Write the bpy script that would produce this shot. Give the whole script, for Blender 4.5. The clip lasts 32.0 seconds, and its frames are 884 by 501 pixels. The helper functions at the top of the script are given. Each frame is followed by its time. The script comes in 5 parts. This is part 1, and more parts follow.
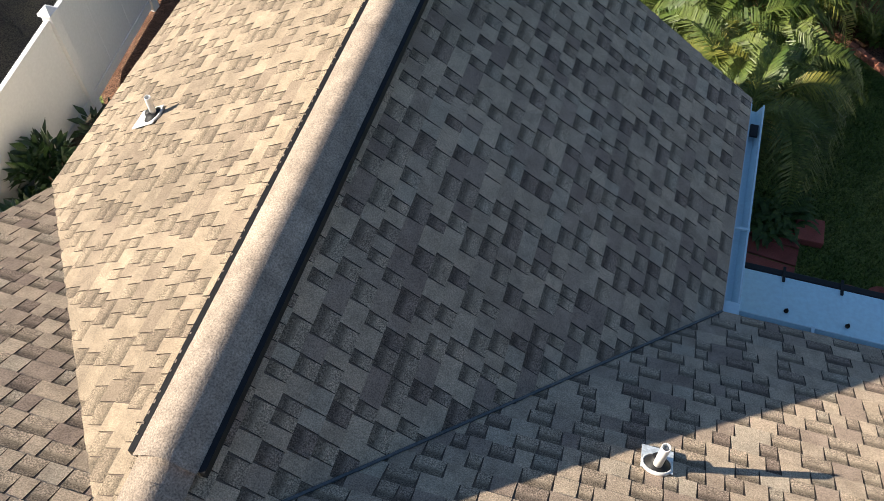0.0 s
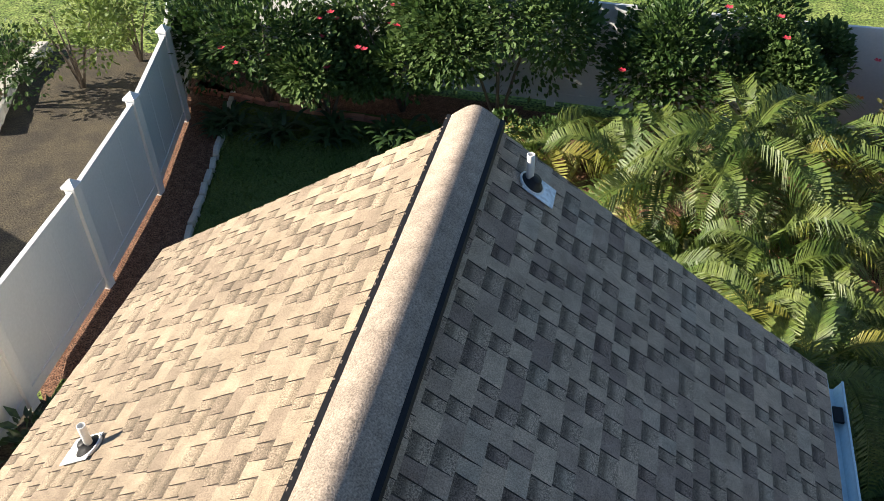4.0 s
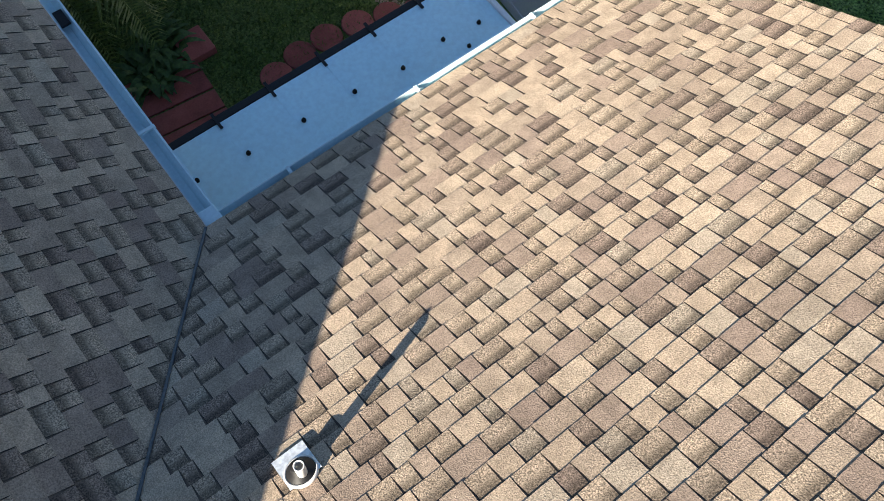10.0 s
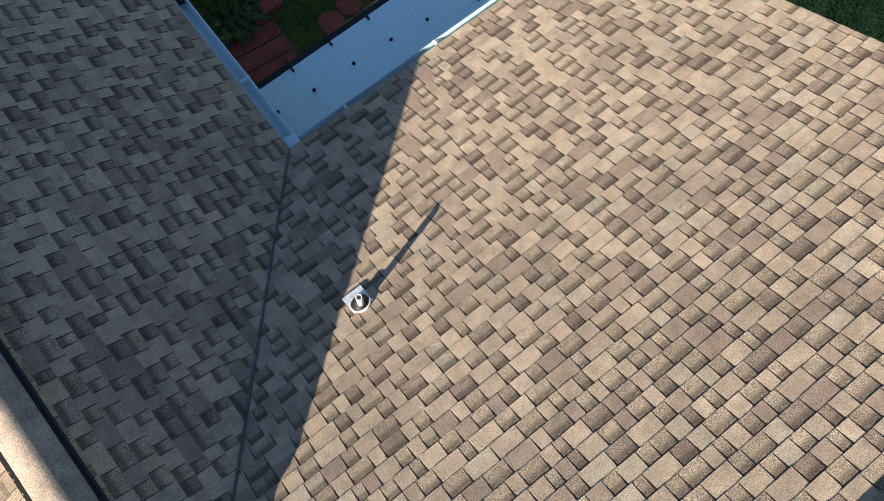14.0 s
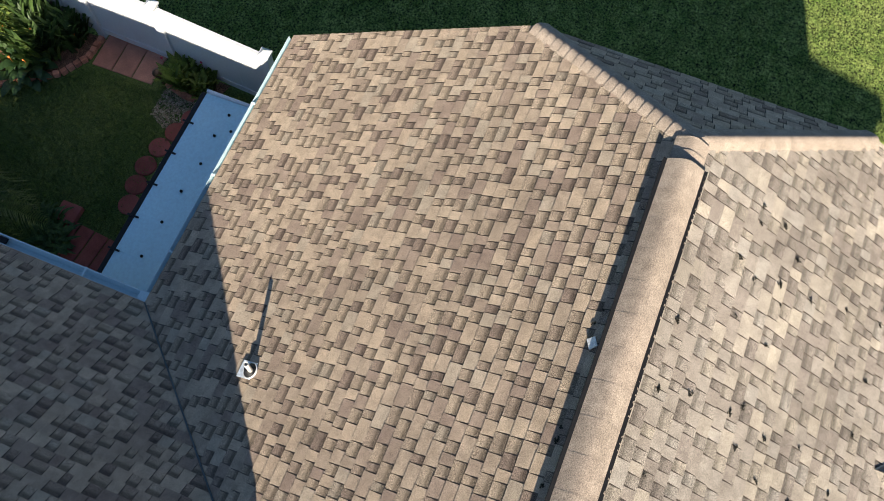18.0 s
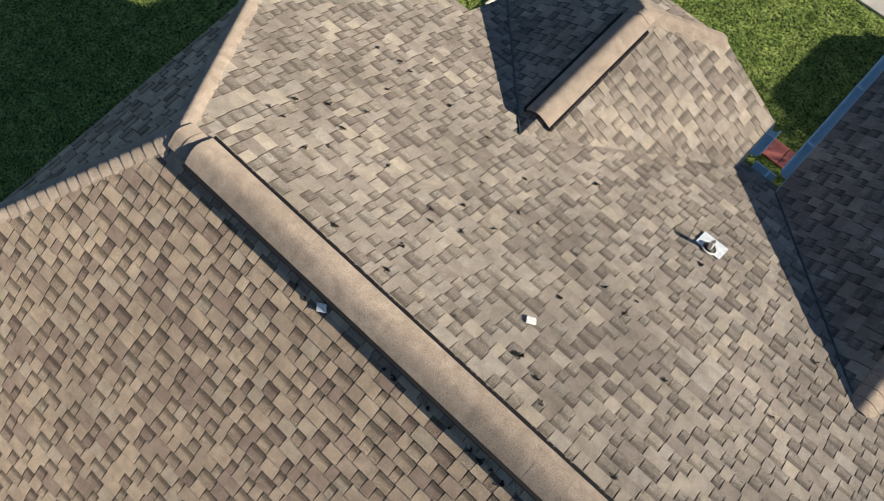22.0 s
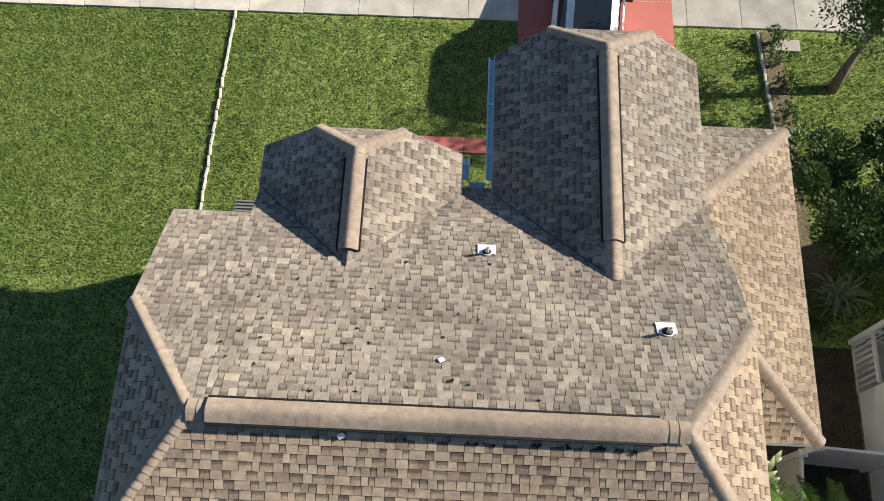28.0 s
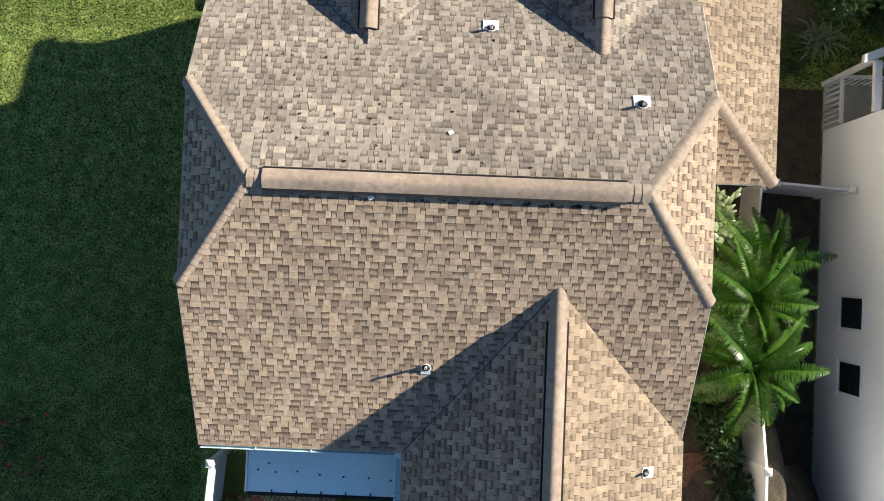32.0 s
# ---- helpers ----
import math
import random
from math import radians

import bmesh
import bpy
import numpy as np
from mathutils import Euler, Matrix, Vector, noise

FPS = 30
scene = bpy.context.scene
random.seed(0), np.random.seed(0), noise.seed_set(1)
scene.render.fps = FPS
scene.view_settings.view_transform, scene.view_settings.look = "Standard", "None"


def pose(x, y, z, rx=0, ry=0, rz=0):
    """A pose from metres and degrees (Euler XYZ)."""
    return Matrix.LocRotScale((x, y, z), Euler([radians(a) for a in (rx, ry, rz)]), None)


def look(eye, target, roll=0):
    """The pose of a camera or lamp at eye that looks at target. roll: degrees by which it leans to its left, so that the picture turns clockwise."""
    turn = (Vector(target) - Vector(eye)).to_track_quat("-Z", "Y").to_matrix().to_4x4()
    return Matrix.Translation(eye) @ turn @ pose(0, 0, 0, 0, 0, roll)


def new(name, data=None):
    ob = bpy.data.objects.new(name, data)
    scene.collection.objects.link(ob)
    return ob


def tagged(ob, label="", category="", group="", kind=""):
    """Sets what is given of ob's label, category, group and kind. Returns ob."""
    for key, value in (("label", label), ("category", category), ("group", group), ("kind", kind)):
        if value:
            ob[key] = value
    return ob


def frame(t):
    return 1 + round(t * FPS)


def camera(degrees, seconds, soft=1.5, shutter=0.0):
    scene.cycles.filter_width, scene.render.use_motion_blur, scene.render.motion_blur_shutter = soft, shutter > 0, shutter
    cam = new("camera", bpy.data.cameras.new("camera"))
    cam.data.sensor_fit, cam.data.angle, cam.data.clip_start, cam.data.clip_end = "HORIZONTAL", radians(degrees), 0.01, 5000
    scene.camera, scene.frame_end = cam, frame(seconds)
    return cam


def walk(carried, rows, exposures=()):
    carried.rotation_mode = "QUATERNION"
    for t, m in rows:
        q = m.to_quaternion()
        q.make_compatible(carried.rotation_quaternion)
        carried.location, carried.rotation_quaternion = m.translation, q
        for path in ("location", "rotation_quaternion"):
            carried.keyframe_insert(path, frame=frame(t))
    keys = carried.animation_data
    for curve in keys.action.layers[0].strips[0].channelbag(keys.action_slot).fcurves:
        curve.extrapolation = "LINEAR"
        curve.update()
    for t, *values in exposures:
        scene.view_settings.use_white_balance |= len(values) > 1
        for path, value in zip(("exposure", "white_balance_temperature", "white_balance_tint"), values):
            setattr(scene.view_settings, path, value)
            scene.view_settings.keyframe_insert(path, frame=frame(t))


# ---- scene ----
cam = camera(54.0, 32.0, soft=0.9)
PATH = [
    (0, 0.300, -1.200, 10.960, 34.20, 0.90, -163.25),
    (0.5, 0.345, -1.330, 10.930, 34.50, 1.00, -163.30),
    (1, 0.500, -1.630, 10.860, 34.95, 0.75, -163.50),
    (1.5, 0.610, -2.000, 10.820, 35.79, 0.94, -163.28),
    (2, 0.730, -2.460, 10.840, 36.00, 1.30, -163.70),
    (2.5, 0.770, -2.740, 10.760, 38.00, 1.80, -163.20),
    (4.5, 1.060, -2.360, 10.120, 51.00, 2.10, -170.90),
    (5, 0.780, -2.420, 10.220, 49.50, 2.30, -177.00),
    (5.5, 0.157, -2.378, 10.399, 47.98, 2.51, 177.65),
    (6, -0.348, -2.293, 10.668, 46.45, 1.16, 167.46),
    (6.5, -0.292, -2.493, 10.481, 46.54, -2.41, 154.87),
    (7, -0.215, -2.574, 10.489, 47.36, -5.18, 142.96),
    (7.5, -0.215, -2.577, 10.489, 46.35, -5.26, 141.65),
    (8, -0.217, -2.580, 10.489, 41.53, -5.20, 141.55),
    (8.5, -0.217, -2.582, 10.488, 36.45, -5.29, 141.67),
    (9, -0.216, -2.584, 10.491, 31.28, -5.09, 141.79),
    (9.5, -0.213, -2.590, 10.491, 26.23, -4.89, 141.68),
    (10, -0.207, -2.590, 10.493, 21.32, -4.75, 141.75),
    (10.5, -0.200, -2.584, 10.496, 16.51, -4.74, 141.73),
    (11, -0.196, -2.581, 10.496, 12.63, -4.85, 141.83),
    (11.5, -0.192, -2.584, 10.491, 12.81, -4.77, 141.83),
    (12, -0.185, -2.585, 10.491, 12.74, -4.52, 141.86),
    (12.5, -0.124, -2.487, 10.923, 12.51, -3.63, 141.58),
    (13, -0.113, -2.369, 11.466, 12.24, -2.25, 141.37),
    (13.5, -0.123, -2.201, 12.075, 12.35, -0.65, 141.00),
    (15.5, 1.339, -0.870, 14.708, 21.17, -4.88, 145.73),
    (16, 1.250, -0.834, 14.741, 21.12, -4.23, 143.75),
    (16.5, 1.101, -0.782, 14.730, 20.97, -3.08, 140.46),
    (17, 0.873, -0.725, 14.730, 20.84, -0.92, 127.30),
    (17.5, 0.954, -0.756, 14.816, 21.14, -1.25, 121.69),
    (18, 0.967, -0.712, 14.723, 21.72, -0.48, 111.92),
    (18.5, 0.988, -0.751, 14.795, 21.60, 0.03, 100.73),
    (19, 1.000, -0.834, 14.826, 21.39, 0.25, 90.91),
    (19.5, 1.063, -0.883, 14.799, 21.74, 0.38, 89.03),
    (20, 1.189, -0.964, 14.778, 22.35, 0.44, 84.18),
    (20.5, 1.187, -0.956, 14.800, 21.69, 0.69, 75.41),
    (21, 1.078, -0.942, 14.801, 21.10, 0.70, 64.90),
    (21.5, 0.981, -0.940, 14.824, 20.56, 0.77, 53.91),
    (22, 0.985, -0.910, 14.780, 20.29, 1.59, 43.41),
    (22.5, 1.035, -0.791, 14.820, 19.25, 2.98, 33.27),
    (23, 1.097, -0.786, 14.712, 18.94, 3.79, 24.20),
    (23.5, 1.048, -0.838, 14.711, 18.30, 3.67, 16.43),
    (24, 1.073, -0.915, 14.661, 18.29, 3.93, 10.75),
    (24.5, 1.122, -1.187, 14.438, 20.22, 4.73, 6.36),
    (26.5, 0.403, -1.996, 15.359, 23.40, 0.04, 3.51),
    (27, 0.191, -2.070, 17.013, 22.48, -0.30, 2.87),
    (27.5, 0.143, -2.092, 18.248, 22.07, -0.32, 2.84),
    (28, 0.005, -2.107, 19.465, 21.55, -0.72, 2.55),
    (28.5, -0.005, -2.064, 20.638, 21.11, -0.62, 2.47),
    (29, -0.037, -2.058, 21.739, 20.80, -0.62, 2.43),
    (29.5, -0.007, -2.058, 22.120, 18.76, -0.52, 2.28),
    (30, -0.069, -2.040, 22.106, 16.51, -0.80, 2.30),
    (30.5, -0.115, -1.990, 22.087, 16.23, -0.79, 2.18),
    (31, -0.189, -1.907, 22.122, 11.26, -0.83, 2.19),
    (31.5, -0.149, -1.682, 22.197, 6.36, -0.52, 2.30),
    (32, 0.001, -1.349, 22.208, 1.15, 0.20, 2.31),
]
walk(cam, [(t, pose(x, y, z, rx, ry, rz)) for t, x, y, z, rx, ry, rz in PATH],
     exposures=[(0.0, 1.55), (4.5, 1.7), (5.2, 1.95), (6.0, 2.6), (7.0, 2.35), (9.0, 1.95), (12.0, 1.58), (16.0, 1.45), (18.0, 1.33), (20.0, 1.12), (23.0, 0.85), (28.0, 1.2), (32.0, 1.4)])

# ---- light ----
TO_SUN = Vector((2.12, 0.64, 1.01)).normalized()
world = bpy.data.worlds.new("sky")
scene.world = world
world.use_nodes = True
wn = world.node_tree
sky = wn.nodes.new("ShaderNodeTexSky")
sky.sky_type, sky.sun_disc = "NISHITA", False
sky.sun_elevation = math.asin(TO_SUN.z)
sky.air_density, sky.dust_density, sky.ozone_density = 1.0, 0.3, 4.0
sky.sun_rotation = math.atan2(TO_SUN.x, TO_SUN.y)
wn.links.new(sky.outputs[0], wn.nodes["Background"].inputs[0])
wn.nodes["Background"].inputs[1].default_value = 0.048
sun = new("sun", bpy.data.lights.new("sun", "SUN"))
sun.data.energy, sun.data.angle, sun.data.color = 4.6, radians(0.53), (1.0, 0.9, 0.755)
sun.matrix_world = look(TO_SUN * 60, (0, 0, 0))

# ---- materials ----


def mat(name, c1, c2=None, scale=6.0, rough=0.8, bump=0.15, fine=60.0, metal=0.0, grain=0.12, trans=0.0, spec=0.3):
    """Two tones blended by a broad noise, speckled by a fine one, with fine relief."""
    m = bpy.data.materials.new(name)
    m.use_nodes = True
    n, l = m.node_tree.nodes, m.node_tree.links
    b = n["Principled BSDF"]
    geo = n.new("ShaderNodeNewGeometry")
    big, small = n.new("ShaderNodeTexNoise"), n.new("ShaderNodeTexNoise")
    big.inputs["Scale"].default_value, small.inputs["Scale"].default_value = scale, fine
    big.inputs["Detail"].default_value, small.inputs["Detail"].default_value = 4, 3
    for t in (big, small):
        l.new(geo.outputs["Position"], t.inputs["Vector"])
    ramp = n.new("ShaderNodeValToRGB")
    ramp.color_ramp.elements[0].position, ramp.color_ramp.elements[1].position = 0.35, 0.65
    ramp.color_ramp.elements[0].color = (*c1, 1)
    ramp.color_ramp.elements[1].color = (*(c2 or tuple(v * 0.85 for v in c1)), 1)
    l.new(big.outputs["Fac"], ramp.inputs[0])
    rng = n.new("ShaderNodeMapRange")
    rng.inputs["From Min"].default_value, rng.inputs["From Max"].default_value = 0.3, 0.7
    rng.inputs["To Min"].default_value, rng.inputs["To Max"].default_value = 1 - grain * 2, 1 + grain * 2
    l.new(small.outputs["Fac"], rng.inputs["Value"])
    mul = n.new("ShaderNodeVectorMath")
    mul.operation = "MULTIPLY"
    l.new(ramp.outputs[0], mul.inputs[0])
    l.new(rng.outputs[0], mul.inputs[1])
    l.new(mul.outputs[0], b.inputs["Base Color"])
    b.inputs["Roughness"].default_value, b.inputs["Metallic"].default_value = rough, metal
    b.inputs["Specular IOR Level"].default_value = spec
    if bump:
        bm_ = n.new("ShaderNodeBump")
        bm_.inputs["Strength"].default_value, bm_.inputs["Distance"].default_value = bump, 0.01
        l.new(small.outputs["Fac"], bm_.inputs["Height"])
        l.new(bm_.outputs[0], b.inputs["Normal"])
    if trans:
        add, tr = n.new("ShaderNodeMixShader"), n.new("ShaderNodeBsdfTranslucent")
        l.new(mul.outputs[0], tr.inputs["Color"])
        add.inputs[0].default_value = trans
        l.new(b.outputs[0], add.inputs[1])
        l.new(tr.outputs[0], add.inputs[2])
        l.new(add.outputs[0], n["Material Output"].inputs["Surface"])
    return m


def pieced(name, tones, island, rough=0.9, fine=170.0, bump=0.5, patch=9.0, grain=0.2, head=0.0, blotch=0.1):
    """A tone of its own for every piece, patchy and granular."""
    m = bpy.data.materials.new(name)
    m.use_nodes = True
    n, l = m.node_tree.nodes, m.node_tree.links
    b = n["Principled BSDF"]
    b.inputs["Diffuse Roughness"].default_value = 0.6
    geo = n.new("ShaderNodeNewGeometry")
    rnd = geo.outputs["Random Per Island"] if island else n.new("ShaderNodeObjectInfo").outputs["Random"]
    ramp = n.new("ShaderNodeValToRGB")
    ramp.color_ramp.interpolation = "CONSTANT"
    while len(ramp.color_ramp.elements) < len(tones):
        ramp.color_ramp.elements.new(0.5)
    for i, c in enumerate(tones):
        ramp.color_ramp.elements[i].position, ramp.color_ramp.elements[i].color = i / len(tones), (*c, 1)
    l.new(rnd, ramp.inputs[0])
    small, mid, wide = (n.new("ShaderNodeTexNoise") for _ in range(3))
    for t, s in ((small, fine), (mid, patch), (wide, 0.9)):
        t.inputs["Scale"].default_value, t.inputs["Detail"].default_value = s, 3
        l.new(geo.outputs["Position"], t.inputs["Vector"])
    mul = None
    prev = ramp.outputs[0]
    for t, a in ((small, grain), (mid, 0.16), (wide, blotch)):
        rng = n.new("ShaderNodeMapRange")
        rng.inputs["From Min"].default_value, rng.inputs["From Max"].default_value = 0.3, 0.7
        rng.inputs["To Min"].default_value, rng.inputs["To Max"].default_value = 1 - a, 1 + a
        l.new(t.outputs["Fac"], rng.inputs["Value"])
        mul = n.new("ShaderNodeVectorMath")
        mul.operation = "MULTIPLY"
        l.new(prev, mul.inputs[0])
        l.new(rng.outputs[0], mul.inputs[1])
        prev = mul.outputs[0]
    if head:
        # the base layer between two teeth: dark granules imitate recess shade at its head, speckled below it
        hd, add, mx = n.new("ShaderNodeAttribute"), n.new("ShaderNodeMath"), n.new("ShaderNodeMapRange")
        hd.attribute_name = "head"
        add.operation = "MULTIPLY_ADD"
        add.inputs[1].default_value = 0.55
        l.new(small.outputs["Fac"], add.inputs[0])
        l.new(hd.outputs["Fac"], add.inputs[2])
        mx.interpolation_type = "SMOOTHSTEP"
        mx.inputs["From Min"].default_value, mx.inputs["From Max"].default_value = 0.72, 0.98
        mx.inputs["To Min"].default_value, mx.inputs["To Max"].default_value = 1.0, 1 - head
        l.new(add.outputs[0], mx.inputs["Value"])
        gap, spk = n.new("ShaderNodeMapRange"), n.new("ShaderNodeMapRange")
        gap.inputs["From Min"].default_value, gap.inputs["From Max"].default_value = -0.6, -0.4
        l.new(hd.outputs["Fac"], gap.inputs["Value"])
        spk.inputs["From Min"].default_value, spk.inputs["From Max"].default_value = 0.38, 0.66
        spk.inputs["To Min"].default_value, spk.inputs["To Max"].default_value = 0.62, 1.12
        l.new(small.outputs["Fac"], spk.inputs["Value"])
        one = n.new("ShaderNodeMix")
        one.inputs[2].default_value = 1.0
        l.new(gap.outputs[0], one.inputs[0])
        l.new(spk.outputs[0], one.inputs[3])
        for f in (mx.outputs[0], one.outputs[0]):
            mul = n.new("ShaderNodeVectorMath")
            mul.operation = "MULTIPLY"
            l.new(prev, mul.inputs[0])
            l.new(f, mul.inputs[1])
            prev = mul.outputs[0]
    l.new(prev, b.inputs["Base Color"])
    b.inputs["Roughness"].default_value, b.inputs["Specular IOR Level"].default_value = rough, 0.2
    bp = n.new("ShaderNodeBump")
    bp.inputs["Strength"].default_value, bp.inputs["Distance"].default_value = bump, 0.004
    l.new(small.outputs["Fac"], bp.inputs["Height"])
    l.new(bp.outputs[0], b.inputs["Normal"])
    return m


TONES = [(0.485, 0.38, 0.276), (0.455, 0.356, 0.258), (0.425, 0.335, 0.248), (0.492, 0.391, 0.285), (0.39, 0.302, 0.226), (0.345, 0.264, 0.202),
         (0.445, 0.366, 0.276), (0.31, 0.234, 0.182), (0.46, 0.362, 0.264), (0.41, 0.322, 0.238)]
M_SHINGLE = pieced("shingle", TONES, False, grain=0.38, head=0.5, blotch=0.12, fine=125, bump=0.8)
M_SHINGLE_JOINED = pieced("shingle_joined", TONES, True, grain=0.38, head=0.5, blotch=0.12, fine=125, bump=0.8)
# Greyed by weather; also darkened in colour to offset stronger sun on these slopes.
WORN_DIMMED = [(0.362, 0.315, 0.258), (0.338, 0.296, 0.250), (0.308, 0.270, 0.229), (0.385, 0.335, 0.271), (0.284, 0.245, 0.207), (0.258, 0.22, 0.188),
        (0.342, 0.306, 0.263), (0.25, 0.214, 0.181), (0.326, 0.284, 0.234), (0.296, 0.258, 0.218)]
M_SHINGLE_W = pieced("weathered_dimmed_shingle", WORN_DIMMED, False, grain=0.42, head=0.36, blotch=0.26, fine=125, bump=0.8)
M_SHINGLE_WJ = pieced("weathered_dimmed_shingle_joined", WORN_DIMMED, True, grain=0.42, head=0.36, blotch=0.26, fine=125, bump=0.8)
# Sunlit copy of the shingle: the lower contrast in sun is put into colour.
LIT_TONES = [(0.387, 0.308, 0.221), (0.364, 0.290, 0.209), (0.339, 0.270, 0.195), (0.404, 0.320, 0.228), (0.308, 0.243, 0.177), (0.354, 0.281, 0.203), (0.281, 0.220, 0.161), (0.376, 0.297, 0.212)]
M_SHINGLE_P = pieced("lit_side_shingle", LIT_TONES, False, grain=0.34, head=0.34, blotch=0.16, fine=125, bump=0.8)
M_SHINGLE_PJ = pieced("lit_side_shingle_joined", LIT_TONES, True, grain=0.34, head=0.34, blotch=0.16, fine=125, bump=0.8)
# Dark asphalt edges; the tone also stands in for shadow lines under the courses.
M_ASPHALT = mat("asphalt_edge", (0.05, 0.04, 0.034), (0.08, 0.065, 0.052), 20, 0.95, 0, 90)
CAPS = [(0.364, 0.296, 0.237), (0.349, 0.286, 0.230), (0.373, 0.306, 0.245), (0.354, 0.289, 0.230)]
M_CAP = pieced("cap_shingle", CAPS, False, bump=0.8, grain=0.4, fine=105)
M_FELT = mat("shingle_ground", (0.13, 0.1, 0.08), (0.17, 0.13, 0.1), 5, 0.95, 0.4, 160)
M_VENT = mat("black_plastic", (0.012, 0.012, 0.013), None, 8, 0.6, 0.1)
M_VALLEY = mat("dark_valley_metal", (0.06, 0.075, 0.085), (0.09, 0.1, 0.11), 6, 0.5, 0.1, 60)
M_GREYWOOD = pieced("grey_board", [(0.2, 0.19, 0.175), (0.24, 0.225, 0.205), (0.17, 0.16, 0.15)], False, 0.9, 60, 0.3, 5, 0.15)
M_WHITE = mat("white_paint", (0.78, 0.79, 0.8), (0.72, 0.73, 0.74), 2.5, 0.45, 0.05, 40, grain=0.03)
M_VINYL = mat("white_vinyl", (0.68, 0.68, 0.68), (0.62, 0.63, 0.64), 0.8, 0.35, 0.03, 30, grain=0.02, spec=0.5)
# White metal: the bluish tint of sky light is put into these two colours.
M_GUTTER = mat("sky_tinted_gutter", (0.64, 0.79, 0.81), (0.6, 0.75, 0.78), 2.5, 0.45, 0.05, 40, grain=0.03)
M_PAN = mat("coated_aluminium", (0.68, 0.92, 0.97), (0.64, 0.89, 0.95), 1.2, 0.3, 0.04, 25, grain=0.03, spec=0.9)
M_STUCCO = mat("stucco", (0.62, 0.55, 0.44), (0.57, 0.5, 0.4), 1.5, 0.9, 0.5, 90)
M_NSTUCCO = mat("pale_stucco", (0.8, 0.84, 0.88), (0.77, 0.81, 0.85), 0.8, 0.9, 0.4, 80, grain=0.04)
M_PVC = mat("white_pvc", (0.78, 0.77, 0.74), None, 6, 0.35, 0.02, 60, grain=0.03, spec=0.5)
M_LEAD = mat("grey_flashing", (0.72, 0.76, 0.8), (0.62, 0.67, 0.71), 9, 0.4, 0.08, 40, metal=0.15)
M_RUBBER = mat("black_rubber", (0.015, 0.015, 0.016), None, 9, 0.55, 0.1)
M_TURF = mat("garden_turf", (0.07, 0.11, 0.024), (0.11, 0.14, 0.036), 0.9, 0.95, 0.8, 45, grain=0.3)
M_BLADE_G = mat("garden_blade", (0.075, 0.125, 0.028), (0.12, 0.16, 0.042), 0.9, 0.8, 0, 25, grain=0.25, trans=0.3)
M_GRASS = mat("lawn", (0.09, 0.14, 0.028), (0.19, 0.235, 0.062), 3.2, 0.95, 1.0, 24, grain=0.5)
M_BLADE = mat("grass_blade", (0.13, 0.205, 0.04), (0.22, 0.27, 0.08), 0.7, 0.8, 0, 25, grain=0.25, trans=0.3)
M_MULCH = mat("mulch", (0.12, 0.058, 0.035), (0.2, 0.11, 0.07), 14, 0.95, 1.0, 55, grain=0.5)
# Dark soil tone that also stands in for shade on this ground.
M_SOIL_SHADE = mat("soil_and_shade", (0.045, 0.038, 0.028), (0.075, 0.062, 0.04), 3, 0.95, 0.8, 45, grain=0.35)
M_LITTER = mat("leaf_litter", (0.1, 0.085, 0.055), (0.17, 0.14, 0.09), 12, 0.95, 1.0, 60, grain=0.4)
M_RED = pieced("red_concrete", [(0.27, 0.085, 0.07), (0.31, 0.1, 0.085), (0.24, 0.075, 0.065)], False, 0.85, 60, 0.25, 5, 0.12)
M_SALMON = pieced("salmon_paver", [(0.46, 0.22, 0.155), (0.5, 0.25, 0.18), (0.42, 0.195, 0.14)], False, 0.85, 60, 0.25, 5, 0.12)
M_DRIVE = mat("red_painted_concrete", (0.48, 0.155, 0.13), (0.42, 0.135, 0.115), 0.7, 0.75, 0.2, 40, grain=0.06)
M_CONC = pieced("concrete_slab", [(0.6, 0.57, 0.5), (0.56, 0.53, 0.47), (0.63, 0.59, 0.52), (0.52, 0.5, 0.45)], False, 0.9, 60, 0.25, 2.2, 0.1)
M_PEBBLE = pieced("pebble", [(0.42, 0.34, 0.24), (0.33, 0.26, 0.18), (0.5, 0.43, 0.33), (0.25, 0.19, 0.14)], True, 0.8, 60, 0.2)
M_EDGE = pieced("terracotta_edging", [(0.48, 0.2, 0.13), (0.42, 0.17, 0.11), (0.52, 0.235, 0.155)], False, 0.85, 60, 0.3)
M_PALM = mat("palm_leaf", (0.065, 0.115, 0.02), (0.14, 0.175, 0.036), 2.2, 0.5, 0, 20, grain=0.2, trans=0.35, spec=0.5)
M_PALM_Y = mat("yellowing_palm_leaf", (0.16, 0.19, 0.03), (0.24, 0.22, 0.05), 2.5, 0.45, 0, 20, trans=0.3)
M_CYCAD = mat("cycad_leaf", (0.03, 0.1, 0.008), (0.075, 0.165, 0.016), 2.2, 0.35, 0, 20, grain=0.15, trans=0.28, spec=0.5)
M_LEAF = mat("shrub_leaf", (0.035, 0.075, 0.018), (0.065, 0.11, 0.028), 3, 0.5, 0, 30, grain=0.2, trans=0.25)
M_TREE = mat("tree_leaf", (0.055, 0.105, 0.026), (0.1, 0.155, 0.045), 1.5, 0.65, 0, 30, grain=0.2, trans=0.3)
M_LEAF_L = mat("light_leaf", (0.1, 0.16, 0.03), (0.17, 0.21, 0.05), 3, 0.5, 0, 30, grain=0.2, trans=0.3)
M_LEAF_D = mat("dark_glossy_leaf", (0.022, 0.052, 0.018), (0.045, 0.085, 0.025), 3, 0.4, 0, 30, grain=0.2, trans=0.15, spec=0.5)
